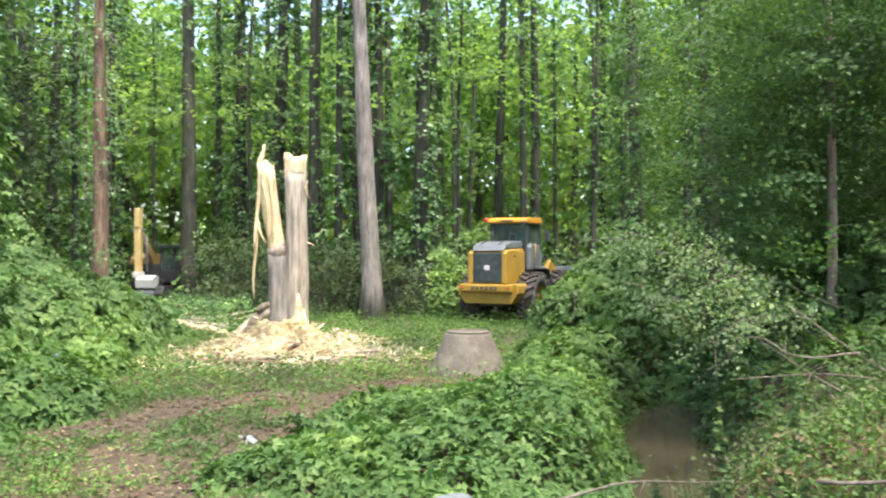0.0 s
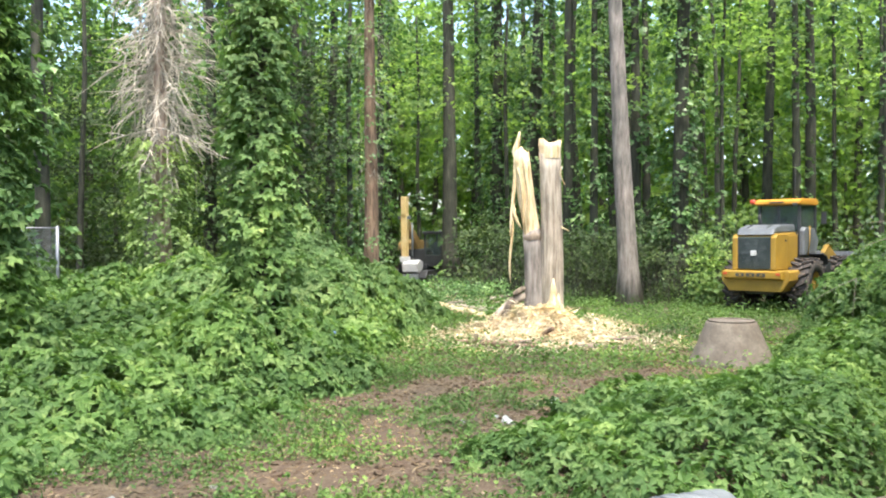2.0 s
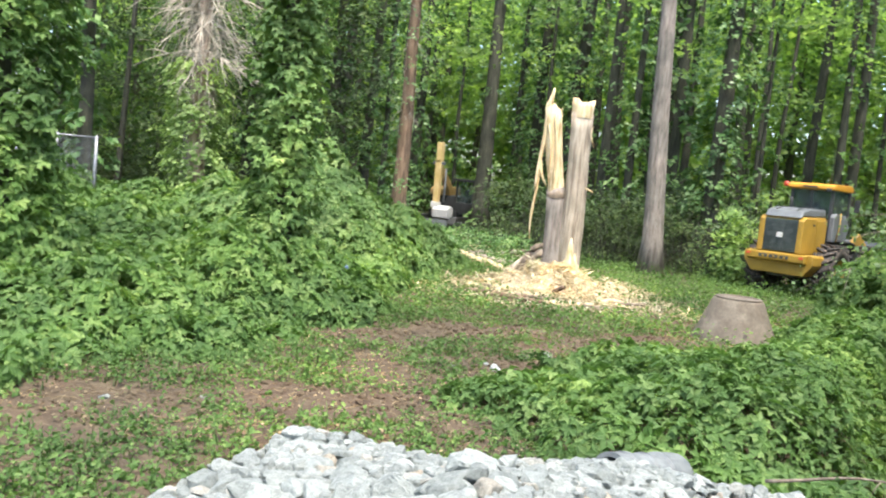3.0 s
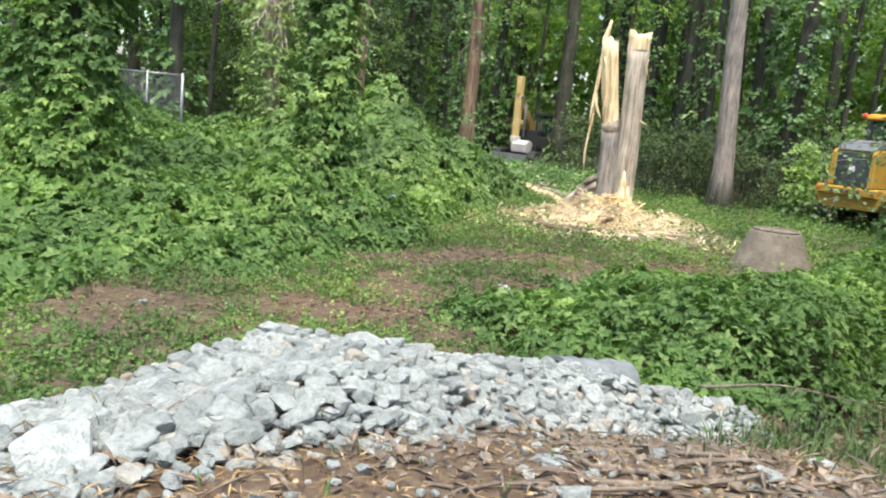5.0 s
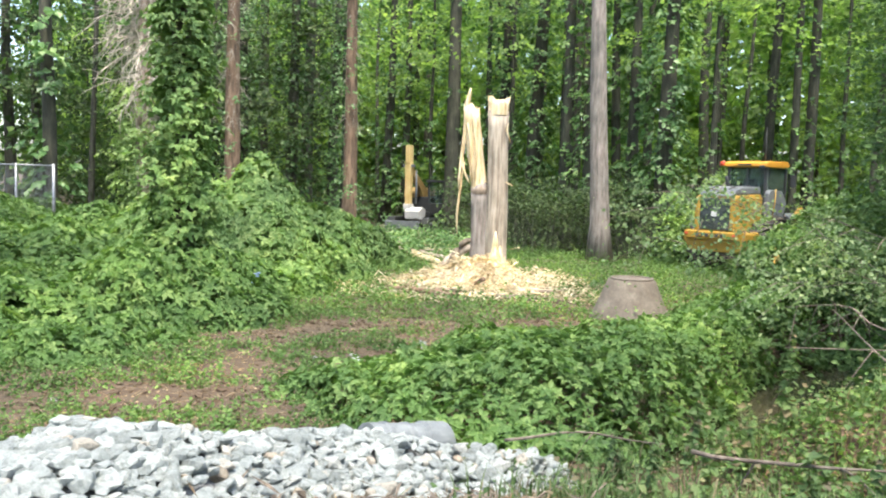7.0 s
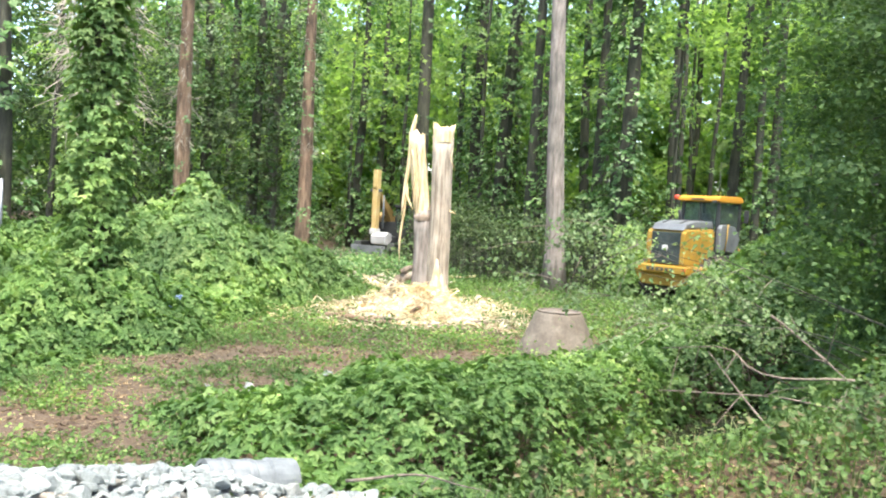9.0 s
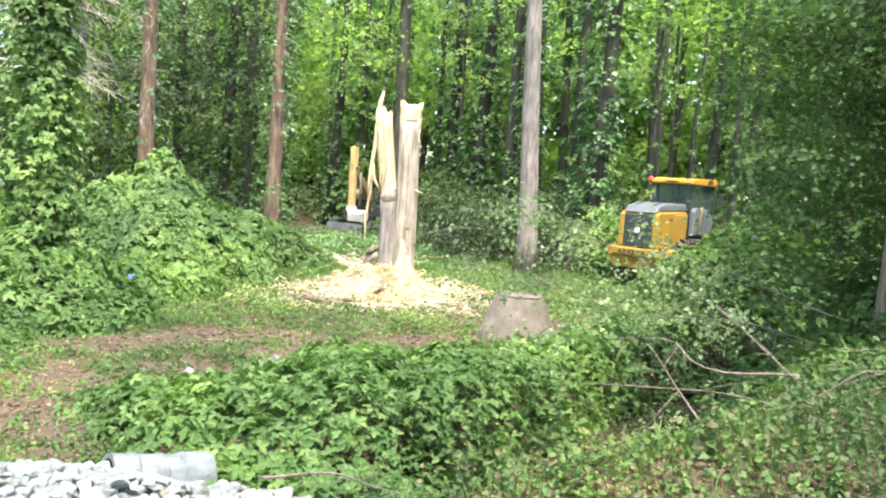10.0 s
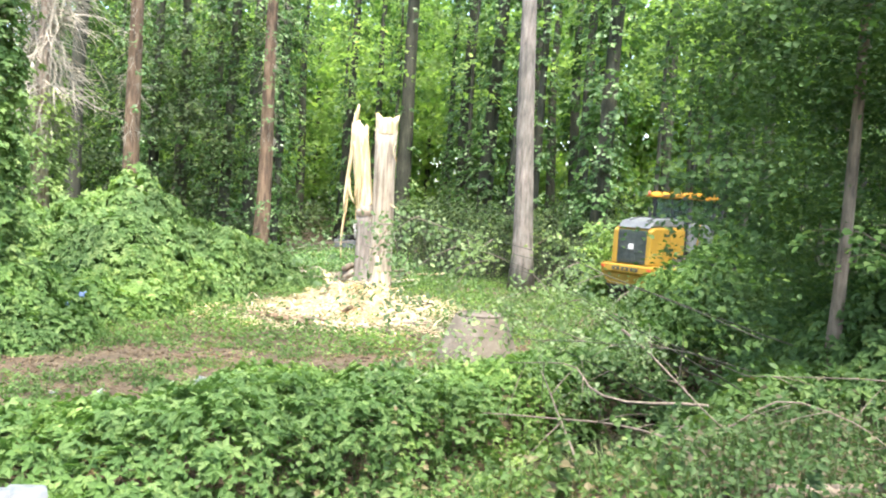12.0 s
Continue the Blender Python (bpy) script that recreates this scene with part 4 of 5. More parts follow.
part("split_stem", snag(pth4, np.array([0.215, 0.20, 0.205, 0.215, 0.215, 0.20]), M_FRESH, 6, 0.26, 16), parent=broken, label="split stem of pale yellow torn wood")
pth5 = np.array([(-0.455, 0.03, 2.28), (-0.46, 0.03, 2.36), (-0.465, 0.03, 2.42)])
part("bark_collar", snag(pth5, np.array([0.235, 0.245, 0.235]), M_STEM, 8, 0.07, 16), parent=broken, label="torn rim of brown bark")
# the outer strip that peels away and hangs free, then the spikes along the tear
for i, (x0, z0, x1, z1, wd, dy) in enumerate(((-0.90, 4.5, -0.97, 2.4, 0.05, -0.12), (-0.97, 3.0, -0.99, 1.2, 0.036, -0.12), (-0.80, 5.0, -0.78, 4.2, 0.055, -0.1), (-0.90, 4.72, -0.86, 4.1, 0.05, 0.02), (-0.70, 4.62, -0.66, 3.9, 0.05, -0.1),
                                               (-0.62, 4.4, -0.52, 2.7, 0.05, -0.19), (-0.78, 4.1, -0.60, 2.6, 0.045, -0.2), (-0.56, 4.25, -0.48, 3.2, 0.03, -0.16), (-1.0, 3.3, -0.72, 2.55, 0.045, -0.1), (0.28, 4.1, 0.33, 3.6, 0.018, -0.1), (0.30, 2.62, 0.44, 2.5, 0.018, -0.1))):
    s = np.linspace(0, 1, 8)[:, None]
    p = np.array([x0, dy, z0]) * (1 - s) + np.array([x1, dy - 0.02, z1]) * s + np.array([0.035, 0.02, 0]) * np.sin(s * 5 + i)
    rad = wd * np.clip(np.sin(np.pi * (0.15 + 0.78 * s[:, 0])), 0.12, 1)
    part("splinter", tube_mesh("splinter", p, rad, M_FRESH, 6, 0.25, i), parent=broken, label="long torn splinter of pale wood")
# fresh wood laid bare at the foot
for i, (x0, y0, x1, y1, h, wd) in enumerate(((0.10, -0.27, 0.17, -0.50, 1.35, 0.14), (0.20, -0.20, 0.38, -0.40, 1.0, 0.13), (-0.02, -0.28, 0.0, -0.46, 0.8, 0.12), (0.27, -0.08, 0.48, -0.2, 0.75, 0.11))):
    s = np.linspace(0, 1, 7)[:, None]
    p = np.array([x0, y0, h]) * (1 - s) + np.array([x1, y1, 0.0]) * s ** 1.4 + np.array([0, 0, 0.0])
    part("torn_base", tube_mesh("torn_base", p, wd * (0.15 + 0.95 * s[:, 0] ** 0.6), M_FRESH, 9, 0.15, i), parent=broken, label="pale fresh wood at the torn foot")
for i, (a, ln) in enumerate(((200, 1.5), (250, 1.1), (330, 0.9), (150, 0.9), (20, 0.7))):
    d = np.array([math.cos(radians(a)), math.sin(radians(a)), 0])
    s = np.linspace(0, 1, 6)[:, None]
    p = np.array([-0.15, 0, 0.45]) + d * s * ln - np.array([0, 0, 0.45]) * s ** 0.7
    part("root", tube_mesh("root", p, 0.17 * (1.1 - s[:, 0]), M_STRIP, 8, 0.15, i), parent=broken)

# torn root block and wood chips
w = Mat("wood_chips", 0.9)
n1, n2 = w.noise(16, 5, 0.7), w.noise(2, 4, 0.6)
c = w.ramp(n1, [(0.3, (0.30, 0.21, 0.12)), (0.45, (0.60, 0.49, 0.32)), (0.65, (0.80, 0.72, 0.54))])
w.colour(w.mix(w.ramp(n2, [(0.52, (0, 0, 0)), (0.68, (0.6, 0.6, 0.6))]), c, (0.42, 0.29, 0.16)))
w.bump(n1, 0.9, 0.05)
M_CHIP = w.m
CH = leaf_mat("wood_shreds", (0.24, 0.16, 0.09), (0.58, 0.48, 0.32), (0.80, 0.73, 0.57), 0.05, 0.8)


def chip_h(x, y):
    x, y = x + 0.45 * vnoise(x, y, 0.9, 51) + 0.2 * vnoise(x, y, 2.7, 52), y + 0.45 * vnoise(x, y, 0.9, 53) + 0.2 * vnoise(x, y, 2.7, 54)
    d = ((x + 3.7) / 2.15) ** 2 + ((y - 20.0) / 2.9) ** 2
    e = ((x + 4.0) / 1.35) ** 2 + ((y - 19.4) / 1.25) ** 2
    return 0.18 * np.clip(1 - d, 0, 1) + 0.36 * np.clip(1 - e, 0, 1) ** 0.8 + np.clip(1 - d, 0, 1) ** 0.3 * (0.15 * vnoise(x, y, 1.6, 16) + 0.11 * vnoise(x, y, 4.5, 17))


cx, cy = np.meshgrid(np.linspace(-6.1, -1.3, 70), np.linspace(17.0, 23.0, 60), indexing="ij")
cz = ground_z(cx, cy) + chip_h(cx, cy) - 0.03
i, j = np.meshgrid(np.arange(69), np.arange(59), indexing="ij")
q = i * 60 + j
mound = thing("chip_mound", Matrix.Translation((0, 0, 0)), "low mound of pale sawdust and wood chips round the broken tree", "wood chips")
part("mound", mesh_of("mound", np.stack([cx, cy, cz], -1).reshape(-1, 3), np.stack([q, q + 60, q + 61, q + 1], -1).reshape(-1, 4), M_CHIP, True), parent=mound)
n = 22000
a, r = rng.uniform(0, 6.283, n), np.sqrt(rng.uniform(0, 1, n)) ** 1.2
rag = 1 + 0.35 * vnoise(np.cos(a) * 2, np.sin(a) * 2, 1.3, 31)
x, y = -3.7 + np.cos(a) * r * rag * 2.7, 20.0 + np.sin(a) * r * rag * 3.3
p = np.stack([x, y, ground_z(x, y) + chip_h(x, y) + rng.exponential(0.02, n)], -1)
part("sawdust", leaf_mesh("sawdust", p, np.tile((0, 0, 1.0), (n, 1)), rng.uniform(0.015, 0.045, n) * np.where(rng.uniform(0, 1, n) < 0.05, 3.0, 1.0), CH, shape="kite", jitter=0.6), parent=mound)["kind"] = "stuff"
n = 8500
a, r = rng.uniform(0, 6.283, n), rng.uniform(0, 1, n) ** 0.7
rag = 1 + 0.45 * vnoise(np.cos(a) * 2, np.sin(a) * 2, 1.3, 33)
x, y = -3.7 + np.cos(a) * r * rag * 3.6, 18.9 + np.sin(a) * r * rag * 2.7
p = np.stack([x, y, ground_z(x, y) + chip_h(x, y) + rng.exponential(0.03, n)], -1)
part("shred", leaf_mesh("shred", p, np.tile((0, 0, 1.0), (n, 1)), rng.uniform(0.08, 0.36, n), CH, shape="straw", jitter=0.3), parent=mound)["kind"] = "stuff"

# ---- logs, planks and sticks ----


def log(a, b, r, mat, label, name="log", seed=0, bend=0.05, lift=None):
    a, b = Vector(a), Vector(b)
    s = np.linspace(0, 1, 8)[:, None]
    p = np.array(a) * (1 - s) + np.array(b) * s
    p[:, :2] += bend * np.stack([vnoise(s[:, 0] * 3, 0 * s[:, 0], 1, seed), vnoise(s[:, 0] * 3, 0 * s[:, 0], 1, seed + 5)], -1)
    if lift is not None:
        p[:, 2] = ground_z(p[:, 0], p[:, 1]) + r * 0.8 + lift * s[:, 0]
    return tagged(part(name, tube_mesh(name, p, r * (1.1 - 0.3 * s[:, 0]), mat, 8 if r > 0.03 else 5, 0.12, seed)), label, name)


log((-9.4, 26.6, 0), (-6.4, 24.2, 0), 0.13, M_STRIP, "long felled log lying on the ground", seed=1, lift=0.0)
log((-8.4, 25.6, 0), (-5.9, 22.4, 0), 0.14, M_FRESH, "split pale log lying beside the broken tree", seed=2, lift=0.0)
for k, (bx, top, r) in enumerate(((-5.2, 0.2, 0.12), (-4.85, 0.45, 0.08))):
    u = np.linspace(0, 1, 9)[:, None]
    p = np.array([bx, 20.0 - 0.2 * k, 0.05]) * (1 - u) + np.array([-4.2, 20.15, 0.75]) * u + np.array([-0.05, 0, top]) * np.sin(np.pi * u * 0.75)
    tagged(part("torn_root", tube_mesh("torn_root", p, r * (1.2 - 0.4 * u[:, 0]), M_STEM if k else M_STRIP, 8, 0.2, k)), "torn arching root beside the broken tree", "root")
log((-5.3, 17.15, 0), (-3.4, 16.95, 0), 0.07, M_RED, "dark slab of bark in front of the chips", seed=4, lift=0.02)
log((-3.6, 17.2, 0), (-2.4, 17.5, 0), 0.05, M_FRESH, "pale split slab lying in the chips", seed=5, lift=0.02)
log((-2.2, 18.3, 0), (-1.9, 18.5, 0), 0.09, M_FRESH, "short sunlit wood chunk on the grass", seed=6, lift=0.0)
log((5.6, 8.25, 0), (6.7, 8.95, 0), 0.065, M_STEM, "short grey log lying on the bank", seed=9, lift=0.0)
for k in range(26):
    x, y = rr.uniform(-5.9, -2.0), rr.uniform(16.6, 18.7)
    a = rr.gauss(0.1, 0.5)
    L = rr.uniform(0.25, 1.0)
    log((x, y, 0), (x + L * math.cos(a), y + L * math.sin(a), 0), rr.uniform(0.03, 0.06), rr.choice((M_STEM, M_RED, M_FRESH)), "torn slab of bark and wood among the chips", "bark_piece", seed=k + 300, lift=float(chip_h(np.array(x), np.array(y))) * 0.6)
for k in range(34):
    x, y = rr.uniform(-6.4, -1.6), rr.uniform(16.6, 20.0)
    a = rr.uniform(0, 3.14)
    L = rr.uniform(0.2, 0.7)
    log((x, y, 0), (x + L * math.cos(a), y + L * math.sin(a), 0), rr.uniform(0.012, 0.03), rr.choice((M_FRESH, M_FRESH, M_STICK)), "torn sliver of wood on the ground", "sliver", seed=k, lift=float(chip_h(np.array(x), np.array(y))) * 0.5)
for k in range(150):
    x, y = rr.uniform(0.2, 7.5), rr.uniform(1.6, 6.4)
    if float(pile_in(np.array(x), np.array(y))) > -0.1 or y < 0.35 * x + 0.9:
        continue
    a = rr.gauss(0.2, 0.6)
    L = rr.uniform(0.25, 1.1)
    log((x, y, 0), (x + L * math.cos(a), y + L * math.sin(a), 0), rr.uniform(0.006, 0.017), M_STICK, "thin dry stick lying on the bank", "stick", seed=k + 40, bend=0.12, lift=0.03)

for k in range(46):
    x, y = rr.uniform(-11.5, -6.2), rr.uniform(24.5, 30.5)
    a = rr.gauss(-0.5, 0.6)
    L = rr.uniform(0.6, 2.4)
    log((x, y, 0), (x + L * math.cos(a), y + L * math.sin(a), 0), rr.uniform(0.02, 0.07), rr.choice((M_DRY, M_STRIP, M_STEM, M_FRESH)), "felled branch in the heap of cut brush", "felled_branch", seed=k + 500, bend=0.15, lift=rr.uniform(0.0, 0.35))
clumps("cut_brush", ((-12.5, -5.8), (24.5, 31), (0.0, 0.9)), 190, 42, 0.32, 0.10, M_IVY, "heap of cut leafy branches beside the logs", "brush heap")

# ---- dead branches over the creek ----


def branch(points, r, label="bare grey fallen branch over the creek", twigs=3, seed=0):
    ob = thing("branch", Matrix.Translation((0, 0, 0)), label, "branch")
    pts = [Vector(p) for p in points]
    s = np.linspace(0, len(pts) - 1.001, 12)
    p = np.array([pts[int(t)].lerp(pts[int(t) + 1], t - int(t)) for t in s])
    p[1:-1] = 0.25 * p[:-2] + 0.5 * p[1:-1] + 0.25 * p[2:]
    p += np.stack([vnoise(s * 1.3, 0 * s, 1, seed + k) for k in range(3)], -1) * 0.05
    part("stem", tube_mesh("stem", p, r * np.linspace(0.9, 0.25, 12), M_STICK, 6, 0.15, seed), parent=ob)
    r2 = random.Random(seed)
    for _ in range(twigs):
        i = r2.randrange(3, 11)
        d = np.array([r2.uniform(-1, 1), r2.uniform(-1, 1), r2.uniform(-0.6, 0.8)])
        d /= np.linalg.norm(d)
        u = np.linspace(0, 1, 5)[:, None]
        q = p[i] + d * u * r2.uniform(0.3, 0.8) + np.array([0, 0, -0.12]) * u ** 2
        part("twig", tube_mesh("twig", q, r * 0.4 * (1.1 - u[:, 0]), M_STICK, 4, 0.1, seed), parent=ob)
    return ob


branch([(5.0, 9.9, 1.15), (4.2, 9.6, 1.15), (3.8, 9.8, 1.4), (3.1, 10.1, 1.25)], 0.016, seed=1, twigs=4)
branch([(4.5, 7.9, 0.7), (4.1, 8.7, 0.95), (3.6, 9.4, 1.35)], 0.016, seed=2, twigs=3)
branch([(5.1, 9.3, 0.9), (4.3, 9.4, 1.0), (3.2, 9.1, 0.95)], 0.016, seed=3, twigs=3)
branch([(4.2, 10.0, 1.7), (4.7, 9.9, 1.35), (5.2, 9.7, 1.0)], 0.016, seed=4, twigs=4)
branch([(5.0, 9.5, 0.9), (5.5, 9.6, 1.4), (6.2, 9.6, 1.25), (6.6, 9.4, 1.0)], 0.013, seed=5, twigs=6)
branch([(7.6, 10.2, 1.2), (6.6, 9.9, 1.6), (5.3, 10.3, 1.4)], 0.013, seed=6, twigs=5)
branch([(5.4, 8.6, 0.95), (4.8, 8.9, 1.05), (4.9, 9.4, 1.2)], 0.014, seed=7, twigs=4)
branch([(0.9, 6.9, 0.32), (1.6, 6.8, 0.5), (2.3, 6.5, 0.62)], 0.016, "pale dry branch lying by the pile", seed=8, twigs=1)
branch([(2.6, 5.6, 0.85), (3.3, 5.3, 0.98), (3.9, 5.3, 1.0)], 0.02, "pale dry branch on the bank", seed=10, twigs=2)

# ---- wispy overhanging shrub ----
shrub = thing("shrub", Matrix.Translation((0, 0, 0)), "wispy grey-green shrub arching over the creek", "shrub")
M_WISP = leaf_mat("wispy_leaf", (0.10, 0.165, 0.075), (0.145, 0.215, 0.10), (0.235, 0.30, 0.17), 0.42)
pts = []
for k in range(8):
    base = np.array([4.9 + rr.uniform(-0.2, 0.9), 11.2 + rr.uniform(-0.3, 1.0), 0.5 + rr.uniform(0, 1.2)])
    tip = np.array([2.25 + rr.gauss(0, 0.3), 9.1 + rr.gauss(0, 0.4), rr.uniform(1.7, 2.9)])
    s = np.linspace(0, 1, 11)[:, None]
    p = base * (1 - s) + tip * s + np.array([0.1, 0.2, 0.0]) * np.sin(np.pi * s ** 0.8) + np.cumsum(rng.normal(0, 0.07, (11, 3)), axis=0) * np.sin(np.pi * s * 0.6)
    p[:, 2] = base[2] + (tip[2] - base[2]) * s[:, 0] ** 1.3 + 0.15 * np.sin(np.pi * s[:, 0])
    part("stem", tube_mesh("stem", p, 0.007 * (1.15 - s[:, 0]), M_DARK, 4, 0.1, k), parent=shrub)
    for q in range(8):
        i = rr.randrange(4, 11)
        d = np.array([rr.uniform(-0.7, 0.3), rr.uniform(-0.6, 0.3), rr.uniform(-0.4, 0.35)])
        w5 = np.linspace(0, 1, 5)[:, None]
        tw = p[i] + d * w5 + np.array([0, 0, -0.15]) * w5 ** 2
        part("twig", tube_mesh("twig", tw, 0.005 * (1.2 - w5[:, 0]), M_STICK, 3, 0.0, q), parent=shrub)
        t = rng.uniform(0.3, 3.999, 48)
        ii = t.astype(int)
        fr = (t - ii)[:, None]
        pts.append(tw[ii] * (1 - fr) + tw[ii + 1] * fr + rng.normal(0, 0.09, (48, 3)))
pts = np.vstack(pts)
part("leaves", leaf_mesh("leaves", pts, rng.normal(0, 0.5, pts.shape) + np.array([0, 0, 0.8]), rng.uniform(0.025, 0.065, len(pts)), M_WISP, droop=0.8), parent=shrub)

# ---- tall weeds on the bank ----
def tall_weed(seed, h=0.75):
    ob = thing("tall_weed", Matrix.Translation((0, 0, 0)), "upright pale green weed with a flowering tip", "weed", "weeds on the bank")
    r = np.random.default_rng(seed)
    s = np.linspace(0, 1, 7)[:, None]
    p = np.array([0.06, 0.03, h]) * s + 0.03 * np.cumsum(r.normal(0, 0.4, (7, 3)), axis=0) * np.array([1, 1, 0])
    part("stem", tube_mesh("stem", p, 0.006 * (1.3 - s[:, 0]), M_WEED, 5, 0.0), parent=ob)
    n = 46
    t = np.linspace(0.12, 0.99, n)
    a = np.arange(n) * 2.4
    out = np.stack([np.cos(a), np.sin(a), 0 * a], -1)
    pp = np.stack([np.interp(t, s[:, 0], p[:, k]) for k in range(3)], -1) + out * 0.012
    part("leaves", leaf_mesh("leaves", pp, out * 0.6 + np.array([0, 0, 1.0]), 0.10 * (1.15 - t) + 0.022, M_WEED, jitter=0.3), parent=ob)
    return ob


weeds = [tall_weed(51, 0.85), tall_weed(52, 0.6), tall_weed(53, 0.45)]
WEEDS = [(2.45, 7.3), (2.9, 6.9), (3.5, 6.6), (3.2, 7.4), (2.2, 6.5), (4.1, 7.0), (4.6, 6.6), (3.8, 5.9), (5.2, 7.4), (4.9, 8.1), (5.8, 7.9), (6.3, 8.3), (2.7, 6.0), (3.3, 5.4), (6.9, 8.8), (5.6, 6.9), (4.3, 7.7), (1.9, 7.0), (6.0, 7.2), (7.3, 7.9)]
for k, (x, y) in enumerate(WEEDS):
    m = Matrix.Translation((x, y, float(ground_z(x, y)) - 0.01)) @ Matrix.Rotation(k * 1.3, 4, "Z")
    if k < 3:
        weeds[k].matrix_basis = m
    else:
        copy_thing(weeds[k % 3], m)

# ---- sapling with broad leaves beside the slim trunk ----
sapling = thing("sapling", Matrix.Translation((0, 0, 0)), "young tree with broad bright green leaves at the thicket", "sapling")
pc, nc = [], []
for k, (tx, ty, tz) in enumerate(((5.75, 12.0, 2.75), (6.35, 11.9, 2.85), (6.6, 12.0, 2.35), (6.0, 11.8, 2.45), (7.0, 12.2, 2.9), (6.6, 11.6, 1.55), (7.1, 11.9, 1.7))):
    u = np.linspace(0, 1, 8)[:, None]
    p = np.array([7.3, 12.9, 0.9]) * (1 - u) + np.array([tx, ty, tz]) * u + np.array([0.1, 0, 0.7]) * np.sin(np.pi * u)
    part("stem", tube_mesh("stem", p, 0.014 * (1.2 - u[:, 0]), M_STEM, 5, 0.1, k), parent=sapling)
    for q in range(9):
        t = rr.uniform(4.2, 6.9)
        pc.append(p[int(t)] * (1 - t % 1) + p[int(t) + 1] * (t % 1))
        nc.append((rr.gauss(0, 0.2), -0.3 + rr.gauss(0, 0.2), 1.0))
p, nr = sprays(np.array(pc), np.array(nc), 5, 0.3)
part("leaves", leaf_mesh("leaves", p, nr, rng.uniform(0.06, 0.12, len(p)), M_KUDZU, droop=0.6, jitter=0.3), parent=sapling)

# ---- fence panel in the woods' edge ----
w = Mat("galvanised_steel", 0.45, 0.7)
w.colour(w.ramp(w.noise(8, 4, 0.6), [(0.3, (0.16, 0.17, 0.18)), (0.7, (0.30, 0.31, 0.32))]))
M_STEEL = w.m
fence = thing("chain_link_fence", Matrix.Translation((-18.6, 20.0, 0)), "grey chain-link fence section with steel posts", "fence")
fd = np.array([-0.86, -0.5, 0])
for k, u in enumerate((0.0, 1.15, 2.3)):
    part("post", tube_mesh("post", np.array([fd * u + (0, 0, zz) for zz in (0.0, 1.4, 2.78)]), [0.055 if k == 0 else 0.035] * 3, M_STEEL, 10, 0.0), parent=fence)
for zz in (0.9, 2.72):
    part("rail", tube_mesh("rail", np.array([fd * u + (0, 0, zz) for u in (0.0, 1.15, 2.3)]), [0.024] * 3, M_STEEL, 8, 0.0), parent=fence)
items = []
for k in range(-26, 26):
    for sgn in (1, -1):
        u0, z0, u1, z1 = k * 0.09, 0.75, k * 0.09 + sgn * 1.95, 2.7
        if sgn < 0:
            u0, u1 = u0 + 1.9, u1 + 1.9
        ta, tb = 0.0, 1.0
        du = u1 - u0
        lo, hi = sorted(((0 - u0) / du, (2.3 - u0) / du))
        ta, tb = max(ta, lo), min(tb, hi)
        if tb - ta < 0.02:
            continue
        a = fd * (u0 + du * ta) + np.array([0, 0, z0 + (z1 - z0) * ta])
        b = fd * (u0 + du * tb) + np.array([0, 0, z0 + (z1 - z0) * tb])
        items.append(tube(np.array([a, (a + b) / 2, b]), [0.004] * 3, 3, cap=False))
v, f = join(items)
part("wire_mesh", mesh_of("wire_mesh", v, f, M_STEEL), parent=fence, label="woven steel wire mesh")["kind"] = "stuff"

# ---- scraps ----
w = Mat("blue_plastic", 0.5)
w.b.inputs["Base Color"].default_value = (0.16, 0.23, 0.38, 1)
for x, y, h in ((-6.6, 13.9, 0.62), (-6.5, 13.5, 0.45)):
    bm = bmesh.new()
    bmesh.ops.create_grid(bm, x_segments=5, y_segments=4, size=0.06)
    for v in bm.verts:
        v.co.z = 0.05 * math.sin(v.co.x * 40) + 0.03 * math.cos(v.co.y * 55)
    bmesh.ops.solidify(bm, geom=list(bm.faces), thickness=0.004)
    ob = part("plastic_scrap", bm, w.m)
    ob.matrix_world = pose(x, y, float(ground_z(x, y)) + h, 50, 20, 30)
    tagged(ob, "crumpled blue plastic scrap caught in the vines", "plastic scrap")

# ---- machines ----


def paint(name, a, b, rough=0.45, dirt=(0.16, 0.10, 0.06), amount=0.45):
    w = Mat(name, rough)
    n1, n2 = w.noise(1.6, 5, 0.65), w.noise(14, 4, 0.6)
    c = w.ramp(n1, [(0.35, a), (0.65, b)])
    w.colour(w.mix(w.ramp(n2, [(0.52, (0, 0, 0)), (0.78, (amount,) * 3)]), c, dirt))
    w.bump(n2, 0.1, 0.003)
    return w.m


M_YEL = paint("yellow_paint", (0.29, 0.175, 0.02), (0.385, 0.235, 0.03))
M_ORANGE = paint("orange_paint", (0.46, 0.21, 0.014), (0.56, 0.28, 0.024))
M_DULL = paint("dull_brown_paint", (0.30, 0.19, 0.06), (0.42, 0.28, 0.10), 0.6, (0.10, 0.06, 0.035), 0.8)
M_BLACK = paint("black_plastic", (0.025, 0.027, 0.028), (0.05, 0.052, 0.053), 0.5, (0.09, 0.08, 0.06))
M_GREYP = paint("grey_hood", (0.09, 0.10, 0.105), (0.16, 0.175, 0.18), 0.5, (0.24, 0.23, 0.2))
M_TYRE = paint("tyre_rubber", (0.03, 0.028, 0.026), (0.055, 0.05, 0.045), 0.9, (0.30, 0.22, 0.16), 1.0)
M_CREAM = paint("worn_cream_paint", (0.60, 0.42, 0.15), (0.72, 0.56, 0.27), 0.5, (0.45, 0.30, 0.12))
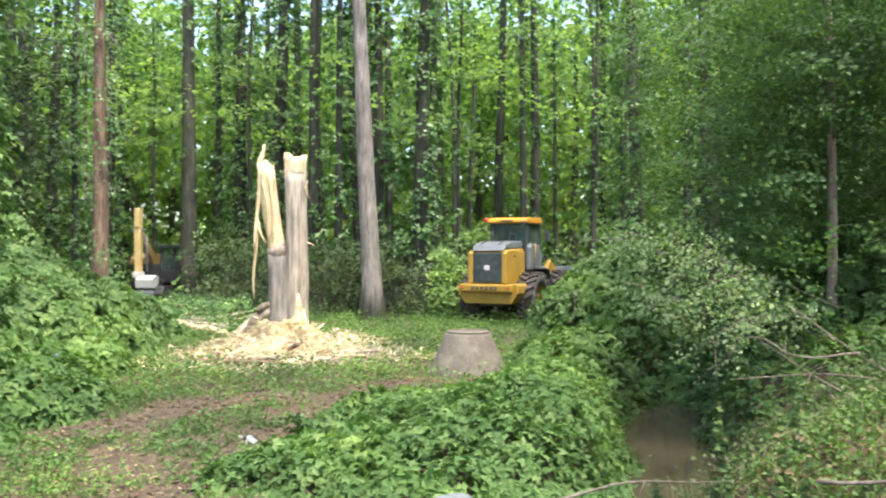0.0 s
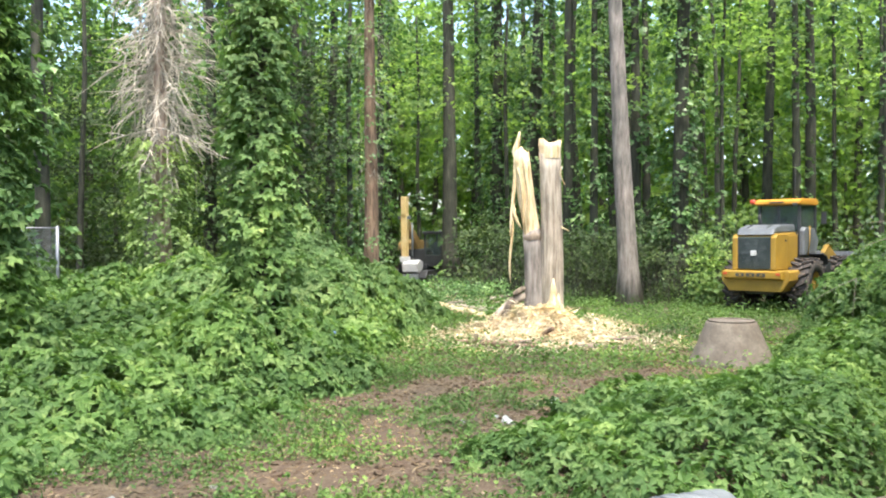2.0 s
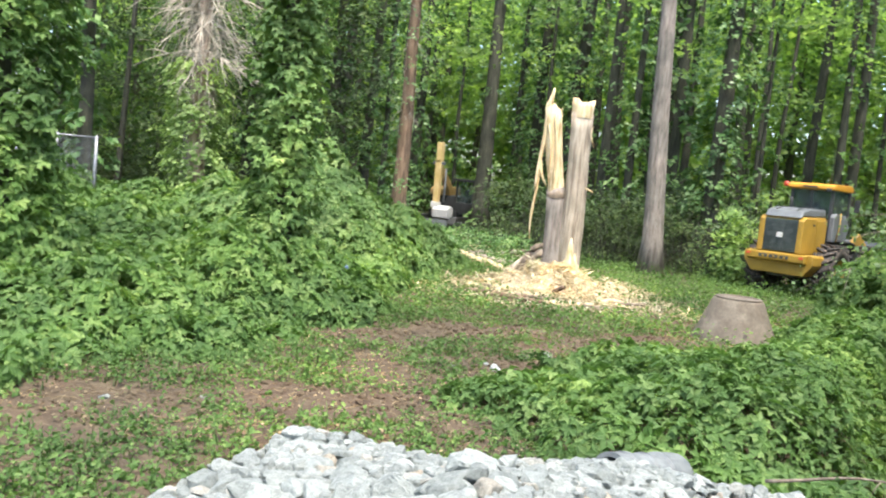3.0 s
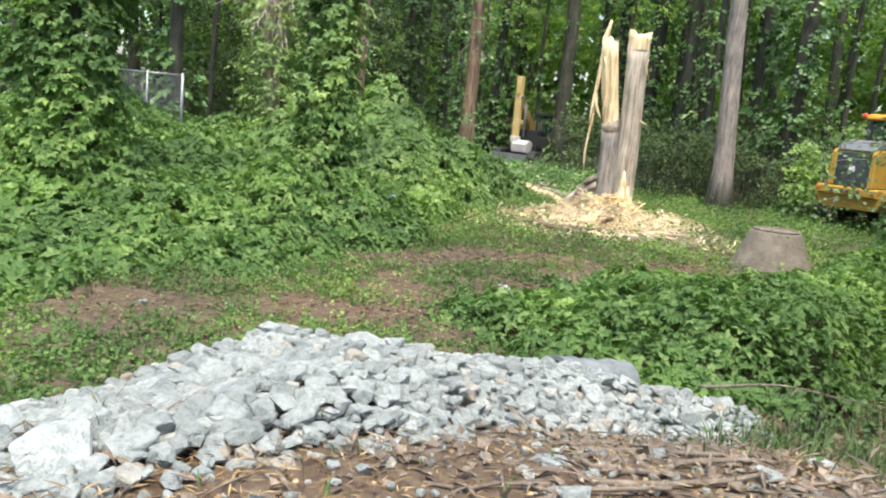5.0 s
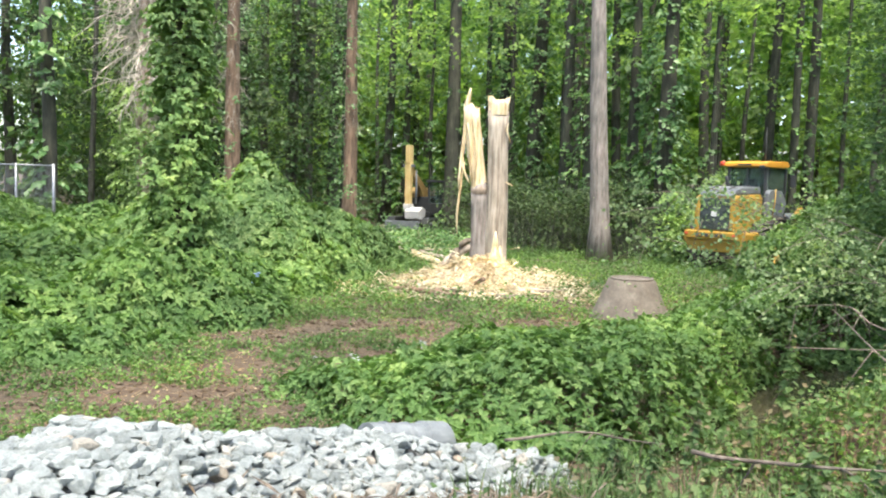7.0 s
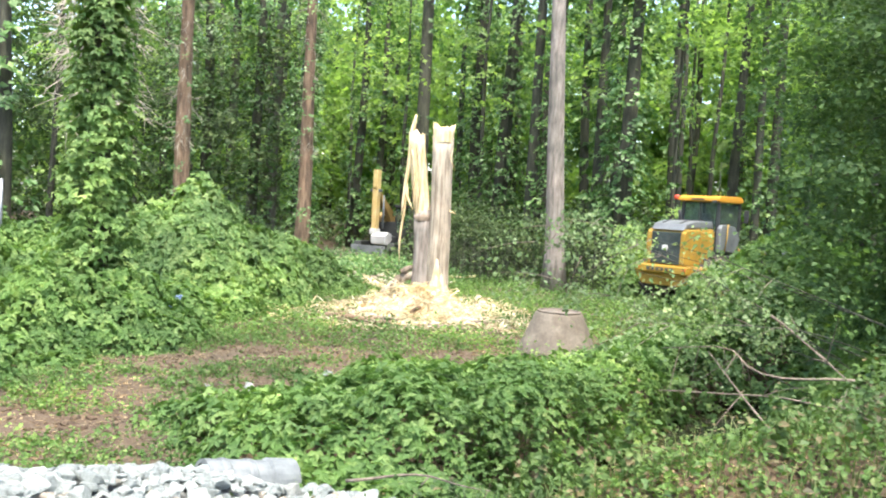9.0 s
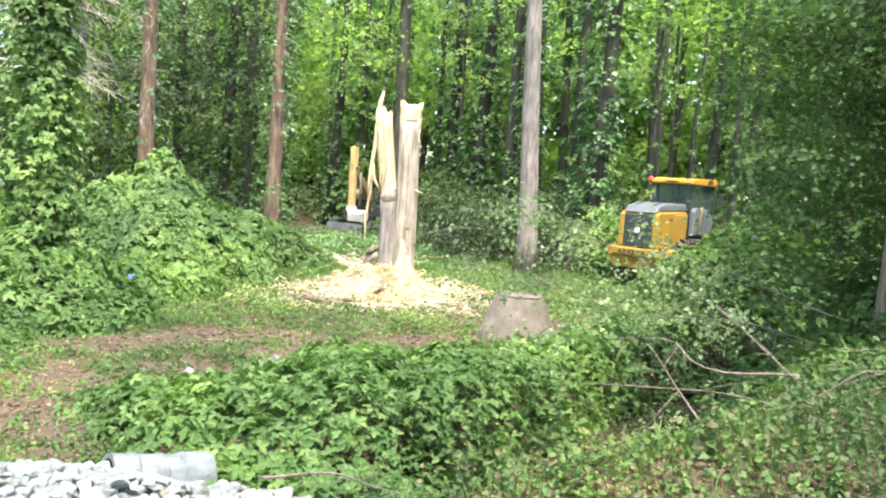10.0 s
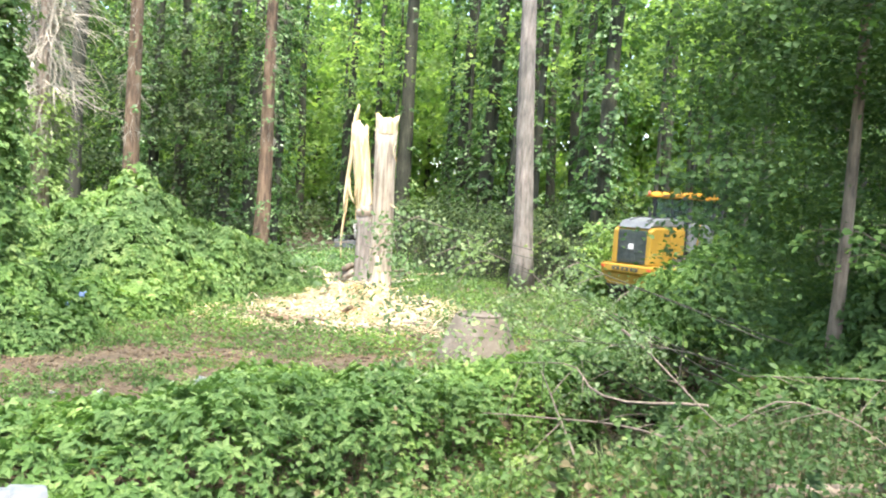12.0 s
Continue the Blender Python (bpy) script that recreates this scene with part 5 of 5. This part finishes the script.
M_WHITE = paint("pale_steel", (0.55, 0.55, 0.53), (0.72, 0.71, 0.68), 0.4, (0.3, 0.26, 0.2))
M_GRILLE = paint("grille_mesh", (0.02, 0.03, 0.028), (0.05, 0.066, 0.06), 0.4, (0.10, 0.12, 0.10))
M_FAN = paint("fan_paint", (0.05, 0.062, 0.058), (0.075, 0.09, 0.083), 0.5, (0.04, 0.05, 0.045))
M_RED_L = paint("red_lens", (0.55, 0.06, 0.03), (0.65, 0.10, 0.05), 0.3)
w = Mat("dark_glass", 0.05)
w.b.inputs["Base Color"].default_value = (0.42, 0.52, 0.48, 1)
w.b.inputs["Transmission Weight"].default_value = 0.92
w.b.inputs["IOR"].default_value = 1.1
M_GLASS = w.m


def block(lo, hi, bevel=0.02, top=(1, 1), shear=(0, 0)):
    """A bevelled box from corner to corner; the top may be narrower or pushed along."""
    bm = bmesh.new()
    bmesh.ops.create_cube(bm, size=1)
    lo, hi = Vector(lo), Vector(hi)
    c, d = (lo + hi) / 2, hi - lo
    for v in bm.verts:
        up = v.co.z > 0
        sx, sy = top if up else (1, 1)
        v.co = Vector((c.x + v.co.x * d.x * sx + (shear[0] if up else 0), c.y + v.co.y * d.y * sy + (shear[1] if up else 0), c.z + v.co.z * d.z))
    if bevel:
        bmesh.ops.bevel(bm, geom=list(bm.edges), offset=bevel, segments=2, affect="EDGES", profile=0.6)
    return bm


def slab(outline, x0, x1, bevel=0.02, axis="x"):
    """A side outline of (y, z) pairs, drawn out from x0 to x1 (or of (x, z) pairs along y)."""
    bm = bmesh.new()
    put = (lambda a, b, c: (a, b, c)) if axis == "x" else (lambda a, b, c: (b, a, c))
    v = [bm.verts.new(put(x0, p, q)) for p, q in outline]
    f = bm.faces.new(v)
    r = bmesh.ops.extrude_face_region(bm, geom=[f])
    for g in r["geom"]:
        if isinstance(g, bmesh.types.BMVert):
            if axis == "x":
                g.co.x = x1
            else:
                g.co.y = x1
    bmesh.ops.recalc_face_normals(bm, faces=bm.faces)
    if bevel:
        bmesh.ops.bevel(bm, geom=list(bm.edges), offset=bevel, segments=2, affect="EDGES", profile=0.6)
    return bm


def lathe(prof, seg=32, axis="x"):
    """A round body about the x axis from (x, radius) pairs."""
    bm = bmesh.new()
    rings = [[bm.verts.new((x, r * math.cos(a * math.tau / seg), r * math.sin(a * math.tau / seg))) for a in range(seg)] for x, r in prof]
    for a, b in zip(rings, rings[1:]):
        for i in range(seg):
            bm.faces.new((a[i], a[(i + 1) % seg], b[(i + 1) % seg], b[i])).smooth = True
    bmesh.ops.recalc_face_normals(bm, faces=bm.faces)
    return bm


def big_wheel(parent, x, y, r=0.78, wd=0.58, side=1):
    """Tyre with chevron lugs, and a yellow rim."""
    tyre = part("wheel", lathe([(-wd / 2, r * 0.55), (-wd / 2, r * 0.8), (-wd * 0.42, r * 0.93), (wd * 0.42, r * 0.93), (wd / 2, r * 0.8), (wd / 2, r * 0.55), (-wd / 2, r * 0.55)]), M_TYRE, parent, "muddy heavy tyre with deep chevron lugs")
    tyre.location = (x, y, r - 0.04)
    bm = bmesh.new()
    for k in range(20):
        a = k * math.tau / 20
        for sg in (-1, 1):
            m = Matrix.Rotation(a + (0.16 if sg > 0 else 0), 4, "X") @ Matrix.Translation((sg * wd * 0.25, 0, r * 0.955)) @ Matrix.Rotation(sg * 0.55, 4, "Z") @ Matrix.Diagonal((wd * 0.56, 0.075, r * 0.11, 1))
            bmesh.ops.create_cube(bm, size=1, matrix=m)
    part("tread", bm, M_TYRE, tyre)
    part("rim", lathe([(side * wd * 0.30, 0.02), (side * wd * 0.30, r * 0.2), (side * wd * 0.12, r * 0.25), (side * wd * 0.15, r * 0.48), (side * wd * 0.40, r * 0.56), (side * wd * 0.5, r * 0.57)], 24), M_YEL, tyre, "yellow steel rim")
    return tyre


loader = thing("wheel_loader", pose(1.42, 26.1, float(ground_z(1.6, 27.5)) + 0.02, 0, 0, -27), "yellow articulated wheel loader seen from its rear, parked in the weeds", "wheel loader")
# rear counterweight: a wide slab whose underside slopes in
part("counterweight", slab([(-1.04, 1.04), (-1.04, 1.28), (-0.98, 1.33), (0.98, 1.33), (1.04, 1.28), (1.04, 1.04), (0.80, 0.70), (-0.80, 0.70)], 0.0, 0.80, 0.025, "y"), M_YEL, loader)
part("counterweight_face", slab([(0.0, 1.04), (-0.24, 1.10), (-0.24, 1.30), (0.0, 1.325)], -0.88, 0.88, 0.02), M_YEL, loader)
for x in (-0.34, -0.02, 0.30):
    slot = part("slot", block((x - 0.13, -0.262, 1.15), (x + 0.13, -0.236, 1.25), 0.012), M_BLACK, loader, "dark lamp slot")
    part("slot_web", block((x - 0.02, -0.272, 1.17), (x + 0.05, -0.26, 1.22), 0.006), M_YEL, slot)
for x in (-0.80, 0.80):
    part("tail_lamp", block((x - 0.06, -0.262, 1.20), (x + 0.06, -0.238, 1.26), 0.008), M_RED_L, loader, "small red tail lamp")
# engine hood
part("hood", slab([(0.04, 1.33), (0.04, 2.34), (0.16, 2.42), (1.62, 2.46), (1.62, 1.33)], -0.60, 0.60, 0.04), M_YEL, loader)
top = part("hood_top", slab([(-0.02, 2.38), (0.16, 2.58), (0.6, 2.68), (1.60, 2.70), (1.66, 2.47), (0.18, 2.425)], -0.56, 0.56, 0.05), M_GREYP, loader, "dusty grey hood top")
for x in (-0.30, 0.30):
    part("hood_rib", slab([(0.2, 2.59), (0.6, 2.69), (1.5, 2.71), (1.5, 2.735), (0.6, 2.715), (0.2, 2.615)], x - 0.02, x + 0.02, 0.006), M_BLACK, top)
for sx in (-1, 1):
    side = part("corner_panel", slab([(-0.06, 1.34), (-0.05, 2.30), (0.10, 2.40), (0.86, 2.41), (0.86, 1.34)], sx * 0.50, sx * 0.665, 0.035), M_YEL, loader)
    part("latch", block((sx * 0.67 - 0.012, 0.60, 2.18), (sx * 0.67 + 0.012, 0.72, 2.24), 0.006), M_BLACK, side)
    part("side_panel", slab([(0.885, 1.36), (0.885, 2.36), (1.60, 2.38), (1.60, 1.36)], sx * 0.56, sx * 0.65, 0.02), M_YEL, loader)
grille = part("grille", block((-0.50, -0.035, 1.36), (0.50, 0.03, 2.32), 0.02), M_GRILLE, loader, "dark green-black rear grille with a fan behind")
for k in range(7):
    part("slat", block((-0.47, -0.05, 1.44 + k * 0.125), (0.47, -0.034, 1.455 + k * 0.125), 0.003), M_BLACK, grille)
for k in range(7):
    a = k * math.tau / 7 + 0.2
    bl = part("fan_blade", block((-0.055, -0.042, 0.09), (0.075, -0.033, 0.40), 0.003), M_FAN, grille)
    bl.matrix_basis = Matrix.Translation((0, 0, 1.85)) @ Matrix.Rotation(a, 4, "Y")
part("badge", block((-0.085, -0.078, 1.77), (0.085, -0.05, 1.93), 0.03), M_WHITE, grille, "small pale square badge")
# frame, axle, wheels
part("rear_frame", block((-0.45, 0.3, 0.60), (0.45, 3.2, 1.34), 0.03), M_BLACK, loader)
part("axle", block((-0.9, 1.25, 0.65), (0.9, 1.6, 0.95), 0.04), M_BLACK, loader)
for x in (-1, 1):
    big_wheel(loader, x * 1.0, 1.42, 0.86, 0.60, side=x)
    big_wheel(loader, x * 1.0, 4.35, 0.86, 0.60, side=x)
    part("fender", slab([(1.95, 1.78), (2.3, 1.70), (2.45, 1.45), (2.5, 1.45), (2.36, 1.74), (1.97, 1.83)], x * 0.75, x * 1.25, 0.012), M_BLACK, loader)
    step = part("side_step", block((x * 0.95 - 0.2, 2.5, 0.75), (x * 0.95 + 0.2, 2.95, 1.5), 0.03), M_BLACK, loader)
    part("hand_rail", tube_mesh("hand_rail", np.array([(x * 0.84, 1.9, 1.75), (x * 0.9, 1.9, 2.2), (x * 0.86, 2.0, 2.65)]), [0.018] * 3, M_YEL, 6, 0), parent=loader)
part("front_frame", block((-0.5, 3.3, 0.6), (0.5, 4.9, 1.55), 0.05), M_YEL, loader)
for x in (-0.5, 0.35):
    part("lift_arm", slab([(4.2, 1.75), (4.6, 2.05), (6.2, 1.2), (6.1, 0.9), (4.7, 1.5)], x, x + 0.15, 0.02), M_YEL, loader)
bucket = part("bucket", slab([(6.0, 0.45), (5.9, 1.2), (6.1, 1.80), (6.2, 1.77), (6.05, 1.2), (6.25, 0.58), (7.0, 0.44), (7.0, 0.38)], -1.35, 1.35, 0.015), M_GREYP, loader, "worn grey steel bucket")
for k in range(5):
    part("bucket_rib", slab([(5.88, 1.1), (6.06, 1.74), (6.02, 1.76), (5.84, 1.12)], -1.2 + k * 0.58, -1.14 + k * 0.58, 0.006), M_GREYP, bucket)
# cab
cab = part("cab", block((-0.64, 1.72, 1.40), (0.66, 3.10, 2.42), 0.05), M_BLACK, loader, "black cab base")
part("cab_flank", slab([(1.66, 1.75), (1.66, 2.50), (1.80, 2.62), (2.5, 2.58), (2.85, 2.2), (2.6, 1.75)], 0.66, 0.82, 0.04), M_GREYP, cab, "dark grey rounded side housing")
for x in (-0.62, 0.62):
    for y in (1.80, 3.05):
        part("pillar", block((x - 0.045, y - 0.045, 2.4), (x + 0.045, y + 0.045, 3.32), 0.012), M_BLACK, cab)
part("window_bar", block((-0.03, 1.76, 2.42), (0.03, 1.80, 3.30), 0.006), M_BLACK, cab)
part("rear_window", block((-0.57, 1.79, 2.42), (0.57, 1.80, 3.30), 0), M_GLASS, cab)
part("front_window", block((-0.57, 3.05, 2.42), (0.57, 3.06, 3.30), 0), M_GLASS, cab)
for x in (-0.62, 0.62):
    part("side_window", block((x - 0.005, 1.86, 2.42), (x + 0.005, 3.0, 3.30), 0), M_GLASS, cab)
part("seat", block((-0.42, 2.3, 2.2), (0.0, 2.46, 2.95), 0.06), M_BLACK, cab)
part("dash_box", block((0.06, 1.88, 2.40), (0.32, 2.0, 2.78), 0.02), M_GREYP, cab)
roof = part("roof", slab([(1.58, 3.33), (1.60, 3.43), (1.8, 3.50), (2.95, 3.52), (3.1, 3.44), (3.1, 3.34), (2.95, 3.30), (1.75, 3.30)], -0.72, 0.72, 0.04), M_ORANGE, loader, "orange-yellow cab roof")
part("roof_slot", block((-0.22, 1.565, 3.36), (0.22, 1.59, 3.41), 0.008), M_BLACK, roof)
lamp = part("work_lamp", lathe([(-0.06, 0.02), (-0.06, 0.075), (0.05, 0.085), (0.06, 0.06), (0.06, 0.0)], 16), M_RED_L, roof, "round orange beacon")
lamp.matrix_basis = pose(-0.76, 1.60, 3.42, 0, 0, 90)
part("work_lamp", block((0.50, 1.53, 3.26), (0.66, 1.62, 3.36), 0.025), M_BLACK, roof, "dark work lamp")
part("mirror", block((0.86, 2.9, 2.7), (1.02, 2.96, 3.1), 0.02), M_BLACK, loader, "black side mirror")
part("antenna", tube_mesh("antenna", np.array([(0.3, 2.3, 3.5), (0.3, 2.3, 3.9), (0.3, 2.3, 4.6)]), [0.02, 0.012, 0.006], M_BLACK, 6, 0), parent=loader)
part("exhaust", tube_mesh("exhaust", np.array([(-0.35, 1.2, 2.65), (-0.35, 1.2, 2.85), (-0.35, 1.15, 3.0)]), [0.05, 0.05, 0.05], M_BLACK, 10, 0), parent=loader)

exc = thing("excavator", pose(-14.15, 38.6, float(ground_z(-14.2, 38.6)), 0, 0, -6), "compact yellow excavator facing the clearing with its arm folded upright", "excavator")
part("stick", slab([(-0.10, 4.25), (0.12, 4.25), (0.16, 3.2), (0.13, 1.2), (-0.13, 1.2), (-0.17, 3.2)], -0.55, -0.25, 0.03, "y"), M_CREAM, exc, "worn pale yellow arm")
part("stick_cap", block((-0.13, -0.60, 3.35), (0.13, -0.2, 4.27), 0.04), M_CREAM, exc)
part("pin", block((-0.34, -0.50, 3.15), (0.34, -0.38, 3.3), 0.03), M_GREYP, exc)
part("linkage", block((-0.2, -0.6, 1.0), (0.2, -0.2, 1.3), 0.04), M_WHITE, exc)
part("boom", slab([(-0.2, 3.2), (0.1, 3.35), (1.6, 2.2), (2.2, 1.0), (1.9, 0.9), (1.3, 1.9)], -0.42, -0.16, 0.03), M_DULL, exc)
part("cylinder", tube_mesh("cylinder", np.array([(0.26, -0.1, 1.3), (0.24, -0.05, 2.2), (0.2, 0, 3.0)]), [0.06, 0.06, 0.04], M_GREYP, 10, 0), parent=exc)
part("bucket", slab([(-0.75, 0.55), (-0.8, 0.95), (-0.4, 1.15), (-0.1, 1.05), (-0.1, 0.75), (-0.35, 0.5)], 0.0, 0.85, 0.04), M_WHITE, exc, "scuffed pale steel bucket")
body = part("body", block((-1.2, 1.4, 0.85), (0.55, 3.4, 1.65), 0.1), M_BLACK, exc)
part("engine_cover", slab([(1.1, 1.62), (1.2, 1.95), (1.6, 2.12), (3.3, 2.1), (3.4, 1.62)], -1.2, -0.45, 0.06), M_DULL, exc, "dull yellow-brown engine cover")
for k in range(4):
    part("vent_slat", block((-1.12, 1.075, 1.68 + k * 0.06), (-0.55, 1.1, 1.70 + k * 0.06), 0.004), M_BLACK, exc)
ecab = part("cab", block((0.55, 0.6, 0.75), (1.55, 2.2, 1.35), 0.04), M_BLACK, exc, "dark operator cab")
for x in (0.6, 1.5):
    for y in (0.65, 2.15):
        part("pillar", block((x - 0.04, y - 0.04, 1.3), (x + 0.04, y + 0.04, 2.45), 0.01), M_BLACK, ecab)
part("roof", block((0.5, 0.5, 2.42), (1.6, 2.3, 2.55), 0.04), M_BLACK, ecab)
part("windscreen", block((0.64, 0.62, 1.36), (1.46, 0.635, 2.42), 0), M_GLASS, ecab)
part("seat", block((0.8, 1.2, 1.3), (1.3, 1.5, 2.0), 0.06), M_GREYP, ecab)
for x in (-1.0, 1.0):
    tr = part("track", slab([(-0.6, 0.25), (-0.4, 0.62), (2.9, 0.62), (3.1, 0.25), (2.8, 0.0), (-0.3, 0.0)], x - 0.22, x + 0.22, 0.06), M_BLACK, exc, "muddy rubber crawler track")
    for k in range(8):
        part("roller", lathe([(x * 1.0 - 0.23, 0.02), (x - 0.23, 0.12), (x + 0.23, 0.12), (x + 0.23, 0.02)], 12), M_GREYP, tr).location = (0, -0.2 + k * 0.4, 0.3)
part("blade", slab([(-1.1, 0.05), (-1.0, 0.45), (-0.9, 0.45), (-0.95, 0.05)], -1.0, 1.0, 0.02), M_GREYP, exc, "grey steel dozer blade")
part("undercarriage", block((-0.8, 0.4, 0.3), (0.8, 2.4, 0.9), 0.06), M_BLACK, exc)
